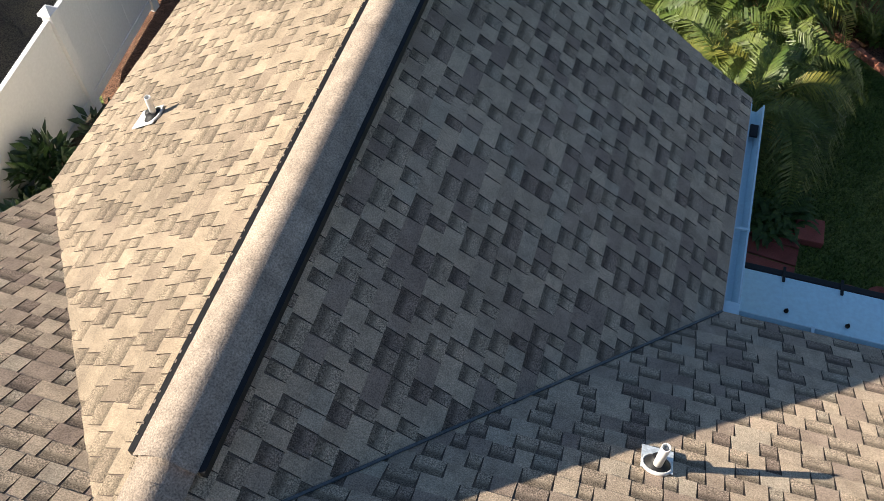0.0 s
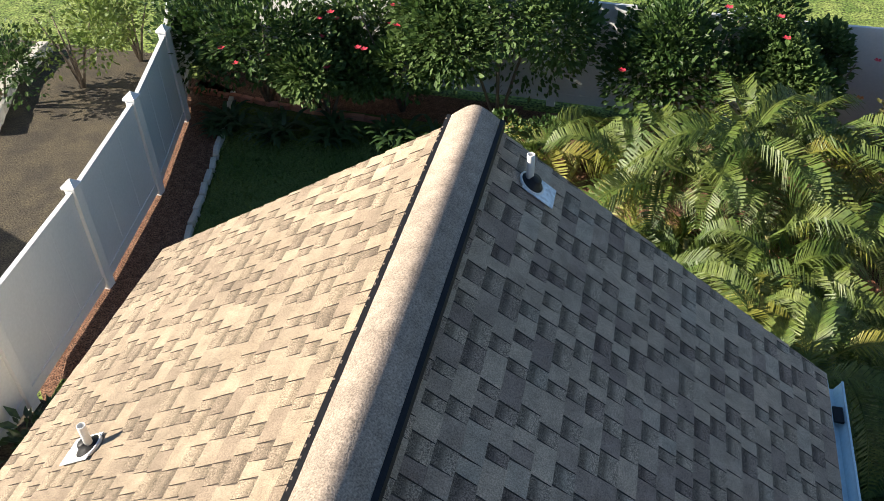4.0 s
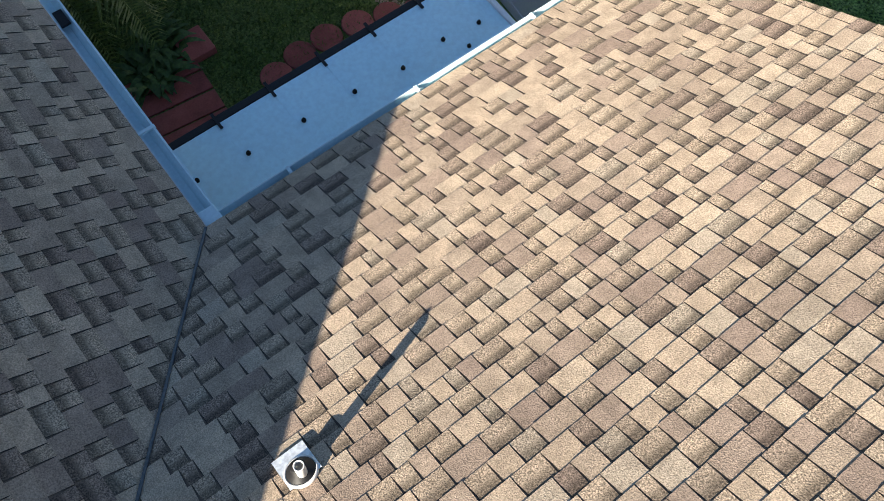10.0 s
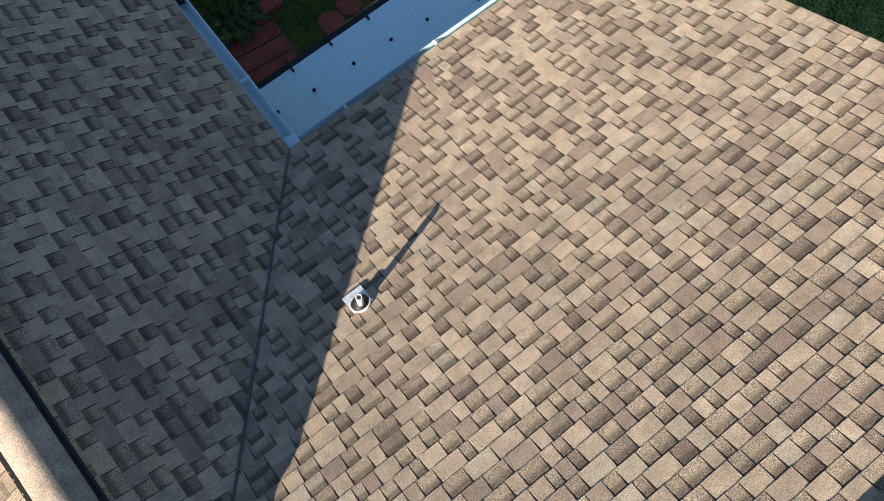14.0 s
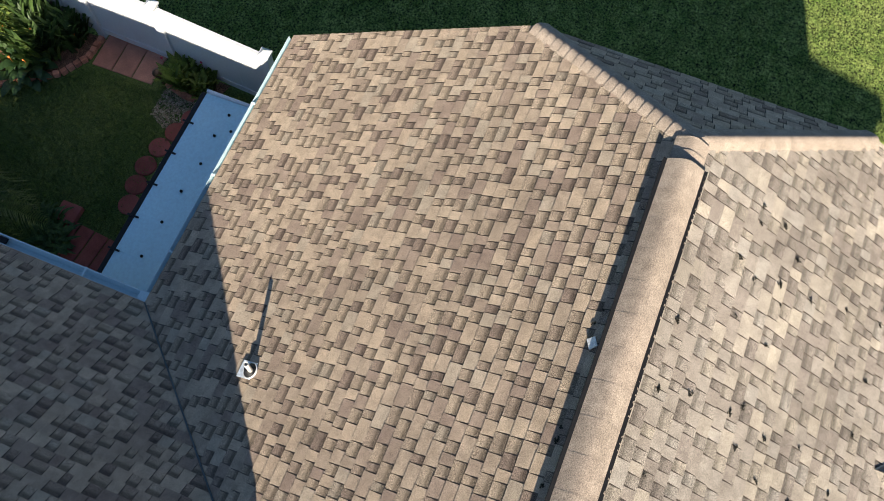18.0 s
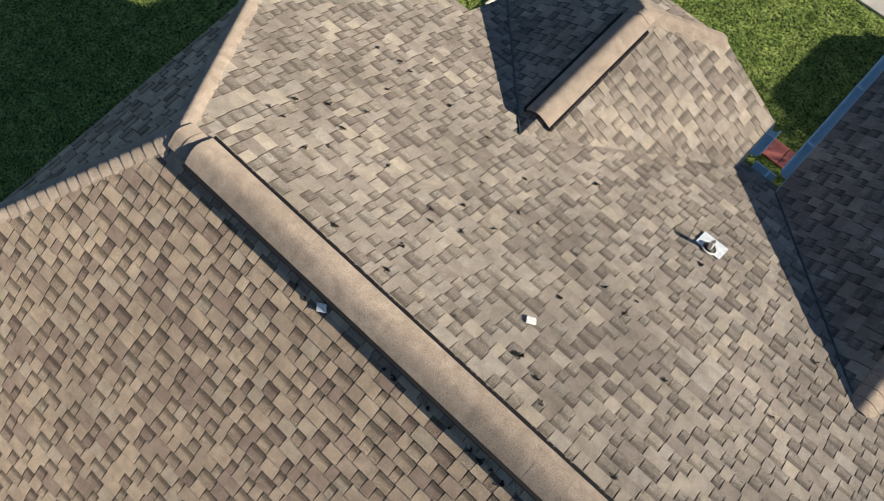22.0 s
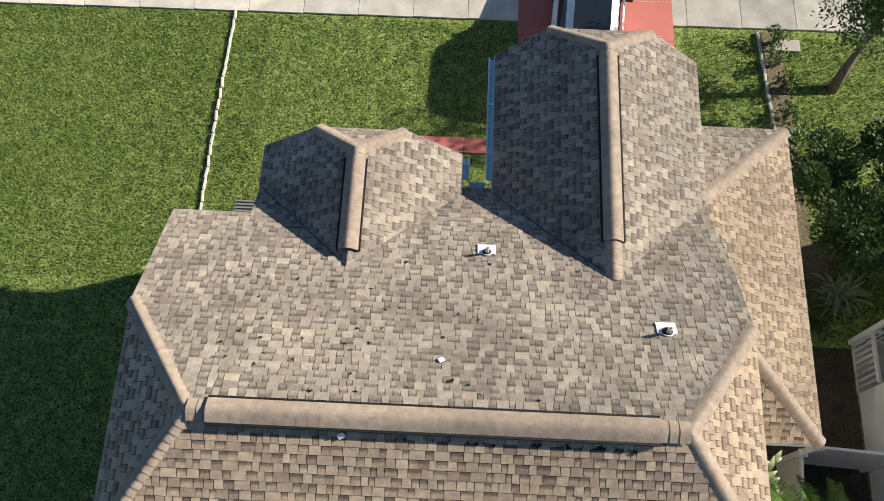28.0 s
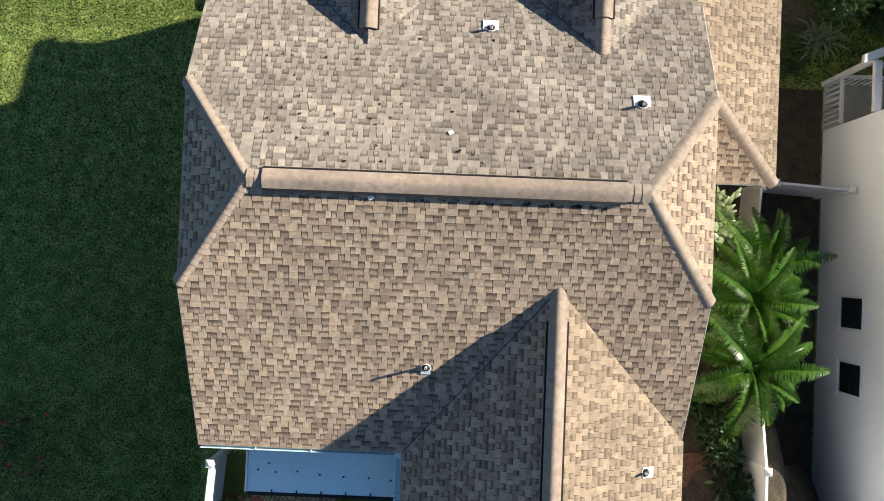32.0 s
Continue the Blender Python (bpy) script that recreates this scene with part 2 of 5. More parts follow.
M_FRANGI = mat("frangipani_leaf", (0.2, 0.27, 0.12), (0.28, 0.33, 0.17), 3, 0.4, 0, 30, grain=0.15, trans=0.2, spec=0.5)
M_DRY = mat("dry_olive_leaf", (0.15, 0.15, 0.05), (0.22, 0.19, 0.07), 3, 0.6, 0, 30, grain=0.2, trans=0.3)
M_STEM = mat("palm_stem", (0.2, 0.21, 0.07), (0.27, 0.24, 0.1), 7, 0.6, 0.2, 40)
M_BARK = mat("bark", (0.13, 0.1, 0.075), (0.19, 0.15, 0.11), 8, 0.9, 0.7, 60)
M_PINK = mat("pink_petal", (0.5, 0.03, 0.06), (0.6, 0.06, 0.09), 8, 0.6, 0)
M_ORANGE = mat("orange_petal", (0.6, 0.17, 0.03), None, 8, 0.6, 0)
M_DEBRIS = mat("rotten_leaves", (0.014, 0.014, 0.011), (0.035, 0.03, 0.022), 20, 0.95, 0.6, 90)
M_CARW = mat("white_car_paint", (0.8, 0.8, 0.79), None, 3, 0.2, 0, 30, grain=0.01, spec=0.6)
M_GLASS = mat("dark_glass", (0.012, 0.016, 0.022), None, 3, 0.06, 0, 30, grain=0.02, spec=0.7)
M_BLACK = mat("black_trim", (0.02, 0.02, 0.02), None, 8, 0.5, 0)
M_COPPER = mat("aged_copper", (0.22, 0.13, 0.09), (0.16, 0.11, 0.08), 9, 0.45, 0.1, 40, metal=0.7)
M_PAPER = mat("white_scrap", (0.8, 0.8, 0.78), None, 9, 0.6, 0.05)

# ---- mesh helpers ----


def mesh(name, verts, faces, material, smooth=False):
    me = bpy.data.meshes.new(name)
    me.from_pydata([tuple(v) for v in verts], [], faces)
    me.materials.append(material)
    if smooth:
        me.polygons.foreach_set("use_smooth", [True] * len(me.polygons))
    me.update()
    return me


def put(name, me, parent=None, m=None, label=""):
    ob = new(name, me)
    if parent is not None:
        ob.parent = parent
    if m is not None:
        ob.matrix_basis = m
    return tagged(ob, label)


def part(name, bm, material, parent=None, label="", smooth=False):
    me = bpy.data.meshes.new(name)
    bm.normal_update()
    bm.to_mesh(me)
    bm.free()
    me.materials.append(material)
    if smooth:
        me.polygons.foreach_set("use_smooth", [True] * len(me.polygons))
    return put(name, me, parent, None, label)


def thing(name, label, category, at=(0, 0, 0), group="", kind="", turn=0.0):
    ob = new(name)
    ob.empty_display_size = 0.2
    ob.matrix_basis = Matrix.Translation(at) @ Matrix.Rotation(radians(turn), 4, "Z")
    return tagged(ob, label, category, group, kind)


def box(bm, x0, x1, y0, y1, z0, z1, bevel=0.0):
    r = bmesh.ops.create_cube(bm, size=1.0)
    bmesh.ops.scale(bm, vec=(x1 - x0, y1 - y0, z1 - z0), verts=r["verts"])
    bmesh.ops.translate(bm, vec=((x0 + x1) / 2, (y0 + y1) / 2, (z0 + z1) / 2), verts=r["verts"])
    if bevel:
        edges = list({e for v in r["verts"] for e in v.link_edges})
        bmesh.ops.bevel(bm, geom=edges, offset=bevel, segments=2, affect="EDGES", profile=0.6)
    return bm


def boxed(*a, **k):
    return box(bmesh.new(), *a, **k)


def prism(pts, down):
    """A slab: the polygon pts, and the same polygon moved by down."""
    bm = bmesh.new()
    a = [bm.verts.new(p) for p in pts]
    b = [bm.verts.new(Vector(p) + Vector(down)) for p in pts]
    bm.faces.new(a)
    bm.faces.new(b[::-1])
    for i in range(len(a)):
        j = (i + 1) % len(a)
        bm.faces.new((a[j], a[i], b[i], b[j]))
    bmesh.ops.recalc_face_normals(bm, faces=bm.faces)
    return bm


def tube(pts, radii, seg=8, cap=True):
    """A tapered tube along pts; verts and faces."""
    verts, faces = [], []
    pts = [Vector(p) for p in pts]
    for i, p in enumerate(pts):
        d = (pts[min(i + 1, len(pts) - 1)] - pts[max(i - 1, 0)]).normalized()
        a = d.orthogonal().normalized() if abs(d.z) < 0.9 else Vector((1, 0, 0))
        a = (a - d * a.dot(d)).normalized()
        b = d.cross(a)
        r = radii[i] if hasattr(radii, "__len__") else radii
        for k in range(seg):
            w = 2 * math.pi * k / seg
            verts.append(p + a * (r * math.cos(w)) + b * (r * math.sin(w)))
    for i in range(len(pts) - 1):
        for k in range(seg):
            k2 = (k + 1) % seg
            faces.append((i * seg + k, i * seg + k2, (i + 1) * seg + k2, (i + 1) * seg + k))
    if cap:
        faces.append(tuple(range(seg))[::-1])
        faces.append(tuple((len(pts) - 1) * seg + k for k in range(seg)))
    return verts, faces


def lathe(profile, seg=20):
    verts, faces = [], []
    for r, z in profile:
        for k in range(seg):
            w = 2 * math.pi * k / seg
            verts.append((r * math.cos(w), r * math.sin(w), z))
    for i in range(len(profile) - 1):
        for k in range(seg):
            k2 = (k + 1) % seg
            faces.append((i * seg + k, i * seg + k2, (i + 1) * seg + k2, (i + 1) * seg + k))
    faces.append(tuple(range(seg))[::-1])
    faces.append(tuple((len(profile) - 1) * seg + k for k in range(seg)))
    return verts, faces


# ---- ground ----
G0, G1 = 0.0, 3.15


def ground_z(y, x=0.0):
    """Height of the ground, shaped to fit the camera's view: level before the house, higher in the garden; between the
    houses it rises further back.
    """
    k = min(max((x - 4.4) / 0.9, 0.0), 1.0)
    far = min(max((x - 7.65) / 0.25, 0.0), 1.0)
    start = -0.6 - 1.2 * k - 5.0 * far
    # Dropped outside the fence so that shadows reach further over the lawn.
    lawn = 1.0 - 0.95 * min(max((-5.05 - x) / 0.5, 0.0), 1.0)
    t = min(max((start - y) / (4.2 - 2.4 * far), 0.0), 1.0)
    return G0 + (G1 - G0) * lawn * t * t * (3 - 2 * t)


def build_ground():
    xs = [-700, -200, -80, -40] + [i * 0.5 for i in range(-50, -11)] + [-5.5, -5.25, -5.06] + [i * 0.5 for i in range(-10, 15)] + [7.25, 7.5, 7.65, 7.78, 7.9, 8.2] + [i * 0.5 for i in range(17, 51)] + [40, 80, 200, 700]
    ys = [-700, -200, -80, -40] + [i * 0.4 for i in range(-60, 61)] + [40, 80, 200, 700]
    verts = [(x, y, ground_z(y, x) - 0.02) for y in ys for x in xs]
    n = len(xs)
    faces = [(j * n + i, j * n + i + 1, (j + 1) * n + i + 1, (j + 1) * n + i) for j in range(len(ys) - 1) for i in range(n - 1)]
    tagged(put("ground", mesh("ground", verts, faces, M_GRASS, True)), "mown green lawn on ground shaped to fit the camera's view", "lawn", kind="structure")


build_ground()

# ---- house ----
S = 0.585
ZR = 8.09
house = thing("house", "two-storey stucco house with tan and brown shingled hip roofs", "house")
EXPOSURE = 0.134


def clip(poly, region):
    """The polygon poly (2D) inside the convex region (2D, counterclockwise)."""
    out = poly
    for i in range(len(region)):
        ax, ay = region[i]
        bx, by = region[(i + 1) % len(region)]
        side = [(bx - ax) * (p[1] - ay) - (by - ay) * (p[0] - ax) for p in out]
        res = []
        for k in range(len(out)):
            p, q, sp, sq = out[k], out[(k + 1) % len(out)], side[k], side[(k + 1) % len(out)]
            if sp >= 0:
                res.append(p)
            if (sp >= 0) != (sq >= 0):
                f = sp / (sp - sq)
                res.append((p[0] + f * (q[0] - p[0]), p[1] + f * (q[1] - p[1])))
        out = res
        if len(out) < 3:
            return []
    return out


SHINGLES = {"brown": (M_SHINGLE, M_SHINGLE_JOINED), "weathered": (M_SHINGLE_W, M_SHINGLE_WJ), "lit_side": (M_SHINGLE_P, M_SHINGLE_PJ)}
THICK_WIDTHS, THIN_WIDTHS = (0.105, 0.135, 0.17, 0.22), (0.08, 0.105, 0.135, 0.175)
TAB_MESH = {}


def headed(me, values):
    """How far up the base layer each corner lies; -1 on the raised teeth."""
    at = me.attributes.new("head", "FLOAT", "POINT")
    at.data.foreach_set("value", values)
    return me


def tab_mesh(w, thick, grade):
    key = (w, thick, grade)
    if key not in TAB_MESH:
        hb, ht, g = (0.0088 if thick else 0.0066), (0.0018 if thick else 0.0004), 0.0015
        e = EXPOSURE + 0.004
        x0, x1, lean = g, w - g, 0.006
        v = [(x0, 0, hb), (x1, 0, hb), (x1 - lean, e, ht), (x0 + lean, e, ht), (x0, 0, -0.002), (x1, 0, -0.002), (x1, e, -0.002), (x0, e, -0.002)]
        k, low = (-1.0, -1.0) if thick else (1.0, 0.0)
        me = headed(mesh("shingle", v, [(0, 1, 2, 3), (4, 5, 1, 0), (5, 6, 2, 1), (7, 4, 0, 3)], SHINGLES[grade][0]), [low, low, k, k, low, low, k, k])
        me.materials.append(M_ASPHALT)
        me.polygons.foreach_set("material_index", [0, 1, 1, 1])
        TAB_MESH[key] = me
    return TAB_MESH[key]


def roof_slope(label, pts, near=None, seed=1, most=300, grade="brown"):
    """A sloping roof plane with its courses of laminated shingles. pts run counterclockwise seen from outside."""
    r = random.Random(seed)
    pts = [Vector(p) for p in pts]
    n = Vector((0, 0, 0))
    for i in range(len(pts)):
        n += (pts[i] - pts[0]).cross(pts[(i + 1) % len(pts)] - pts[0])
    n.normalize()
    u = Vector((0, 0, 1)).cross(n).normalized()
    v = n.cross(u)
    o = min(pts, key=lambda p: p.z)
    flat = [((p - o).dot(u), (p - o).dot(v)) for p in pts]
    deck = part("roof_slope", prism(pts, -n * 0.09), M_FELT, house, label)
    umin, umax = min(p[0] for p in flat), max(p[0] for p in flat)
    vmax = max(p[1] for p in flat)
    frame3 = Matrix(((u.x, v.x, n.x), (u.y, v.y, n.y), (u.z, v.z, n.z))).to_4x4()
    whole, verts, faces, heads = [], [], [], []
    row = 0
    while row * EXPOSURE < vmax:
        v0 = row * EXPOSURE
        at = umin - r.random() * 0.3
        thick = r.random() < 0.5
        while at < umax:
            thick = (not thick) if r.random() < 0.93 else thick
            w = r.choice(THICK_WIDTHS if thick else THIN_WIDTHS)
            dv = r.uniform(-0.002, 0.002)
            rect = [(at + 0.002, v0 + dv), (at + w - 0.002, v0 + dv), (at + w - 0.002, v0 + EXPOSURE + 0.004), (at + 0.002, v0 + EXPOSURE + 0.004)]
            c = clip(rect, flat)
            if len(c) >= 3:
                area = abs(sum(c[k][0] * c[(k + 1) % len(c)][1] - c[(k + 1) % len(c)][0] * c[k][1] for k in range(len(c)))) / 2
                full = abs(area - (w - 0.004) * (EXPOSURE + 0.004 - dv)) < 1e-4
                place = o + u * (at + w / 2) + v * v0
                if full and near is not None:
                    whole.append(((place - Vector(near)).length, at, v0 + dv, w, thick))
                elif area > 2e-4:
                    whole_to(verts, faces, heads, c, v0 + dv, thick, o, u, v, n)
            at += w
        row += 1
    whole.sort()
    for d, at, v0, w, thick in whole[:most]:
        put("shingle", tab_mesh(w, thick, grade), deck, Matrix.Translation(o + u * at + v * v0 + n * 0.002) @ frame3)
    for d, at, v0, w, thick in whole[most:]:
        whole_to(verts, faces, heads, [(at + 0.002, v0), (at + w - 0.002, v0), (at + w - 0.008, v0 + EXPOSURE + 0.004), (at + 0.008, v0 + EXPOSURE + 0.004)],
                 v0, thick, o, u, v, n)
    if faces:
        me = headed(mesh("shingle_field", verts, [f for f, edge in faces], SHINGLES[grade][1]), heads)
        me.materials.append(M_ASPHALT)
        me.polygons.foreach_set("material_index", [edge for f, edge in faces])
        tagged(put("shingle_field", me, deck), kind="stuff")
    return deck


def whole_to(verts, faces, heads, c, v0, thick, o, u, v, n):
    hb, ht, b = (0.0088 if thick else 0.0066), (0.0018 if thick else 0.0004), len(verts)
    k = len(c)
    for x, y in c:
        h = hb + (ht - hb) * min(max((y - v0) / EXPOSURE, 0), 1)
        verts.append(o + u * x + v * y + n * (h + 0.002))
    for x, y in c:
        verts.append(o + u * x + v * y)
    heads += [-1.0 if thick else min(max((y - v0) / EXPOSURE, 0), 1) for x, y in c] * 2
    faces.append((tuple(range(b, b + k)), 0))
    for i in range(k):
        j = (i + 1) % k
        faces.append(((b + k + i, b + k + j, b + j, b + i), 1))


def cap_row(name, a, b, drop, width=0.14, lift=0.02, step=EXPOSURE, label="tan cap shingles along the hip", up=(0, 0, 1), asym=0.0, lip=0.009):
    """Overlapping cap shingles bent over a hip or ridge from a (low) to b (high)."""
    a, b = Vector(a), Vector(b)
    d = (b - a).normalized()
    side = d.cross(Vector(up)).normalized()
    top = side.cross(d)
    n = max(2, round((b - a).length / step))
    ln = (b - a).length / n
    cross = [-1, -0.7, -0.4, -0.15, 0, 0.15, 0.4, 0.7, 1]
    rows = []
    for y, z in ((0, lip), (ln + 0.015, 0.0)):
        rows.append([(c * width, y, z - drop * width * (math.sqrt(c * c + 0.16) - 0.4) * 1.45 + asym * c * width) for c in cross])
    verts = rows[0] + rows[1] + [(x, y, z - lip * 3) for x, y, z in rows[0]] + rows[0]
    k = len(cross)
    faces = [(i, i + 1, k + i + 1, k + i) for i in range(k - 1)] + [(2 * k + i, 2 * k + i + 1, 3 * k + i + 1, 3 * k + i) for i in range(k - 1)]
    me = mesh("cap_shingle", verts, faces, M_CAP, False)
    me.polygons.foreach_set("use_smooth", [i < k - 1 for i in range(len(faces))])
    base = part(name, prism([a - side * 0.02, a + side * 0.02, b + side * 0.02, b - side * 0.02], -top * 0.03), M_FELT, house, label)
    m3 = Matrix(((side.x, d.x, top.x), (side.y, d.y, top.y), (side.z, d.z, top.z))).to_4x4()
    for i in range(n):
        put("cap_shingle", me, base, Matrix.Translation(a + d * (ln * i) + top * lift) @ m3)
    return base


def ridge_vent(a, b, drop, label):
    """A raised ridge vent under cap shingles, with dark slotted sides."""
    a, b = Vector(a), Vector(b)
    d = (b - a).normalized()
    side = d.cross(Vector((0, 0, 1))).normalized()
    base = cap_row("ridge_vent", a, b, drop, width=0.165, lift=0.075, step=0.3, label=label, lip=0.0015)
    for s in (-1, 1):
        p, q = a + side * s * 0.172, b + side * s * 0.172
        zt = 0.075 - drop * 0.165 * 0.84
        bm = bmesh.new()
        w = side * s
        vs = [p + w * -0.006, p + w * 0.025, q + w * 0.025, q + w * -0.006]
        low = [x + Vector((0, 0, zt - 0.075)) for x in vs]
        high = [x + Vector((0, 0, zt - 0.012)) for x in vs]
        lv, hv = [bm.verts.new(x) for x in low], [bm.verts.new(x) for x in high]
        bm.faces.new(hv), bm.faces.new(lv[::-1])
        for i in range(4):
            bm.faces.new((lv[i], lv[(i + 1) % 4], hv[(i + 1) % 4], hv[i]))
        bmesh.ops.recalc_face_normals(bm, faces=bm.faces)
        part("vent_slot", bm, M_VENT, base, "black slotted vent edge")
        if w.dot(TO_SUN) < 0:
            continue
        ribs, x = bmesh.new(), 0.05
        r = random.Random(int(a.x * 10) + s)
        while x < (b - a).length - 0.05:
            w0 = r.uniform(0.004, 0.011)
            c = p + d * x + w * 0.015
            pts = [c - d * w0, c + d * w0, c + d * w0 + w * r.uniform(0.004, 0.014), c - d * w0 + w * 0.006]
            lo, hi = zt - 0.06, zt - 0.009 - r.uniform(0, 0.004)
            lv = [ribs.verts.new(v + Vector((0, 0, lo))) for v in pts]
            hv = [ribs.verts.new(v + Vector((0, 0, hi))) for v in pts]
            ribs.faces.new(hv)
            for i in range(4):
                ribs.faces.new((lv[i], lv[(i + 1) % 4], hv[(i + 1) % 4], hv[i]))
            x += r.choice((0.055, 0.055, 0.06, 0.11))
        bmesh.ops.recalc_face_normals(ribs, faces=ribs.faces)
        part("baffle_ribs", ribs, M_CAP, base, "tan granule-crusted ribs in the vent slot")["kind"] = "stuff"
    return base


# outline of the roofs
XL, XR, YF, YB = -4.68, 4.67, 3.80, -4.99
AX, HX, HY = 3.30, 4.68, 1.82
ZH = ZR - S * HY
ZF, ZB = ZR - S * YF, ZR + S * YB
aL, aR = (-AX, 0, ZR), (AX, 0, ZR)
hLF, hLB, hRF, hRB = (XL, HY, ZH), (XL, -HY, ZH), (XR, HY, ZH), (XR, -HY, ZH)
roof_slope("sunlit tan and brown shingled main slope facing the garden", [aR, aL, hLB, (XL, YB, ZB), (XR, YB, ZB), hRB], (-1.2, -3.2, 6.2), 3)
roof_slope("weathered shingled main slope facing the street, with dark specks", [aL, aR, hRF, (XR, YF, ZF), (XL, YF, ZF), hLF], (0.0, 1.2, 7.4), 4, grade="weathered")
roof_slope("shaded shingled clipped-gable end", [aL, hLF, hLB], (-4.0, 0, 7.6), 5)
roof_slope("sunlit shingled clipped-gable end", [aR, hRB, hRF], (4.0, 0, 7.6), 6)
# garden wing
WX, WY0, WY1 = 2.0, -1.64, -7.32
ZW = ZR + S * WY0
WE = 2.70
EL, ER, ZE = WX - WE, 4.7, 5.46
YE = (ZE - ZR) / S
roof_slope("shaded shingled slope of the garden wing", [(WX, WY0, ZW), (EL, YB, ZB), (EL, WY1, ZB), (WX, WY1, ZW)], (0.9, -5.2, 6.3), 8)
roof_slope("bright sunlit shingled slope of the garden wing", [(WX, WY1, ZW), (ER, WY1, ZE), (ER, YE, ZE), (WX, WY0, ZW)], (3.4, -5.2, 6.3), 9, 300, "lit_side")
# small street gable
FX, FY0, FYA, FY1 = -1.57, 2.67, 4.78, 5.42
Z1 = ZR - S * FY0
F1W, F1S = 1.80, 0.6
Z1E = Z1 - F1S * F1W
VY = (ZR - Z1E) / S
f1h = 0.80
Z1H = Z1 - F1S * f1h
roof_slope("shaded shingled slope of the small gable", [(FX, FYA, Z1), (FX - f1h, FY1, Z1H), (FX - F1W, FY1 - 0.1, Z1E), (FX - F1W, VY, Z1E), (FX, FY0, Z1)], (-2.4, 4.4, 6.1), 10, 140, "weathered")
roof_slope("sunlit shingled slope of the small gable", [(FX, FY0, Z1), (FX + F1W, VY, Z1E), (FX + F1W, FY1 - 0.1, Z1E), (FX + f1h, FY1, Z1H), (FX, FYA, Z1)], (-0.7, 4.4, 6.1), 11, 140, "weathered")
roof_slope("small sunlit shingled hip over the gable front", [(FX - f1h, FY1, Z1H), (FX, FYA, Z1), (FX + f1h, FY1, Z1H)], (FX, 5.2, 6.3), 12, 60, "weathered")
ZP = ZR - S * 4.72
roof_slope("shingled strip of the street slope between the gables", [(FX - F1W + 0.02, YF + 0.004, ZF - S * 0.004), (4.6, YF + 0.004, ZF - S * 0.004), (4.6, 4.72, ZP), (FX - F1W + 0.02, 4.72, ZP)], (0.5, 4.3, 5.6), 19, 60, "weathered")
# garage wing
GX, GY0, GYA, GY1 = 2.70, 2.62, 7.06, 7.78
Z2 = ZR - S * GY0
G2W, G2S = 1.92, 0.6
Z2E = Z2 - G2S * G2W
VY2 = (ZR - Z2E) / S
g2h = 0.98
Z2H = Z2 - G2S * g2h
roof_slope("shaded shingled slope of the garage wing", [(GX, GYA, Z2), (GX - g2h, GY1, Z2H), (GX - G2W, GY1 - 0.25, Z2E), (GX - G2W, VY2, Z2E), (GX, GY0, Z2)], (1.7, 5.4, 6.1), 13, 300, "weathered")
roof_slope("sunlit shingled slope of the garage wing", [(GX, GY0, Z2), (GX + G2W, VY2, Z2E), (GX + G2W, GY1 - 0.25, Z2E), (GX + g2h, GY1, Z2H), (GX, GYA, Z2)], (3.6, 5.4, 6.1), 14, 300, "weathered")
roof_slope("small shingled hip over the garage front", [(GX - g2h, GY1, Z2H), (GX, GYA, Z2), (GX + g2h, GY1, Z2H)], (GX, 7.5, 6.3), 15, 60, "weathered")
# low side wing
SX, SY0, SY1, SZ = 7.05, 0.72, 7.28, 3.5
SXW = 4.60
ST = SZ + S * (SX - SXW)
SD = SX - SXW
roof_slope("sunlit shingled slope of the low side wing", [(SX, SY0, SZ), (SX, SY1, SZ), (SXW, SY1 - SD, ST), (SXW, SY0 + SD, ST)], (6.0, 4.0, 4.2), 16, 300, "lit_side")
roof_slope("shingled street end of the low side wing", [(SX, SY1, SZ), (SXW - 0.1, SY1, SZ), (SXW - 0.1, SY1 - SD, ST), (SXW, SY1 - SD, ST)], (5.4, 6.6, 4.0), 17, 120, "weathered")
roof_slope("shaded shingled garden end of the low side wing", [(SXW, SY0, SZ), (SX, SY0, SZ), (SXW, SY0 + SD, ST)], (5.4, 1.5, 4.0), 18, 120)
# caps
for low in (hLF, hLB):
    cap_row("hip_caps", low, aL, 0.55)
for low in (hRF, hRB):
    cap_row("hip_caps", low, aR, 0.55)
for s in (-1, 1):
    cap_row("hip_caps", (FX + s * f1h, FY1, Z1H), (FX, FYA, Z1), 0.55)
    cap_row("hip_caps", (GX + s * g2h, GY1, Z2H), (GX, GYA, Z2), 0.55)
cap_row("hip_caps", (SX, SY1, SZ), (SXW, SY1 - SD, ST), 0.5)
cap_row("hip_caps", (SX, SY0, SZ), (SXW, SY0 + SD, ST), 0.5)
cap_row("ridge_caps", (-AX, 0, ZR), (-3.02, 0, ZR), 0.55, 0.15, 0.03)
cap_row("ridge_caps", (2.9, 0, ZR), (AX, 0, ZR), 0.55, 0.15, 0.03)
ridge_vent((-3.04, 0, ZR), (2.92, 0, ZR), 0.55, "long tan shingled ridge vent on the main ridge")
ridge_vent((WX, -7.3, ZW), (WX, -2.2, ZW), 0.6, "tan ridge vent along the garden wing")
cap_row("ridge_caps", (WX, -2.2, ZW), (WX, WY0 + 0.05, ZW), 0.6, 0.15, 0.03)
ridge_vent((FX, 2.95, Z1), (FX, 4.6, Z1), 0.58, "tan ridge vent along the small gable")
cap_row("ridge_caps", (FX, 4.6, Z1), (FX, FYA, Z1), 0.58, 0.14, 0.03)
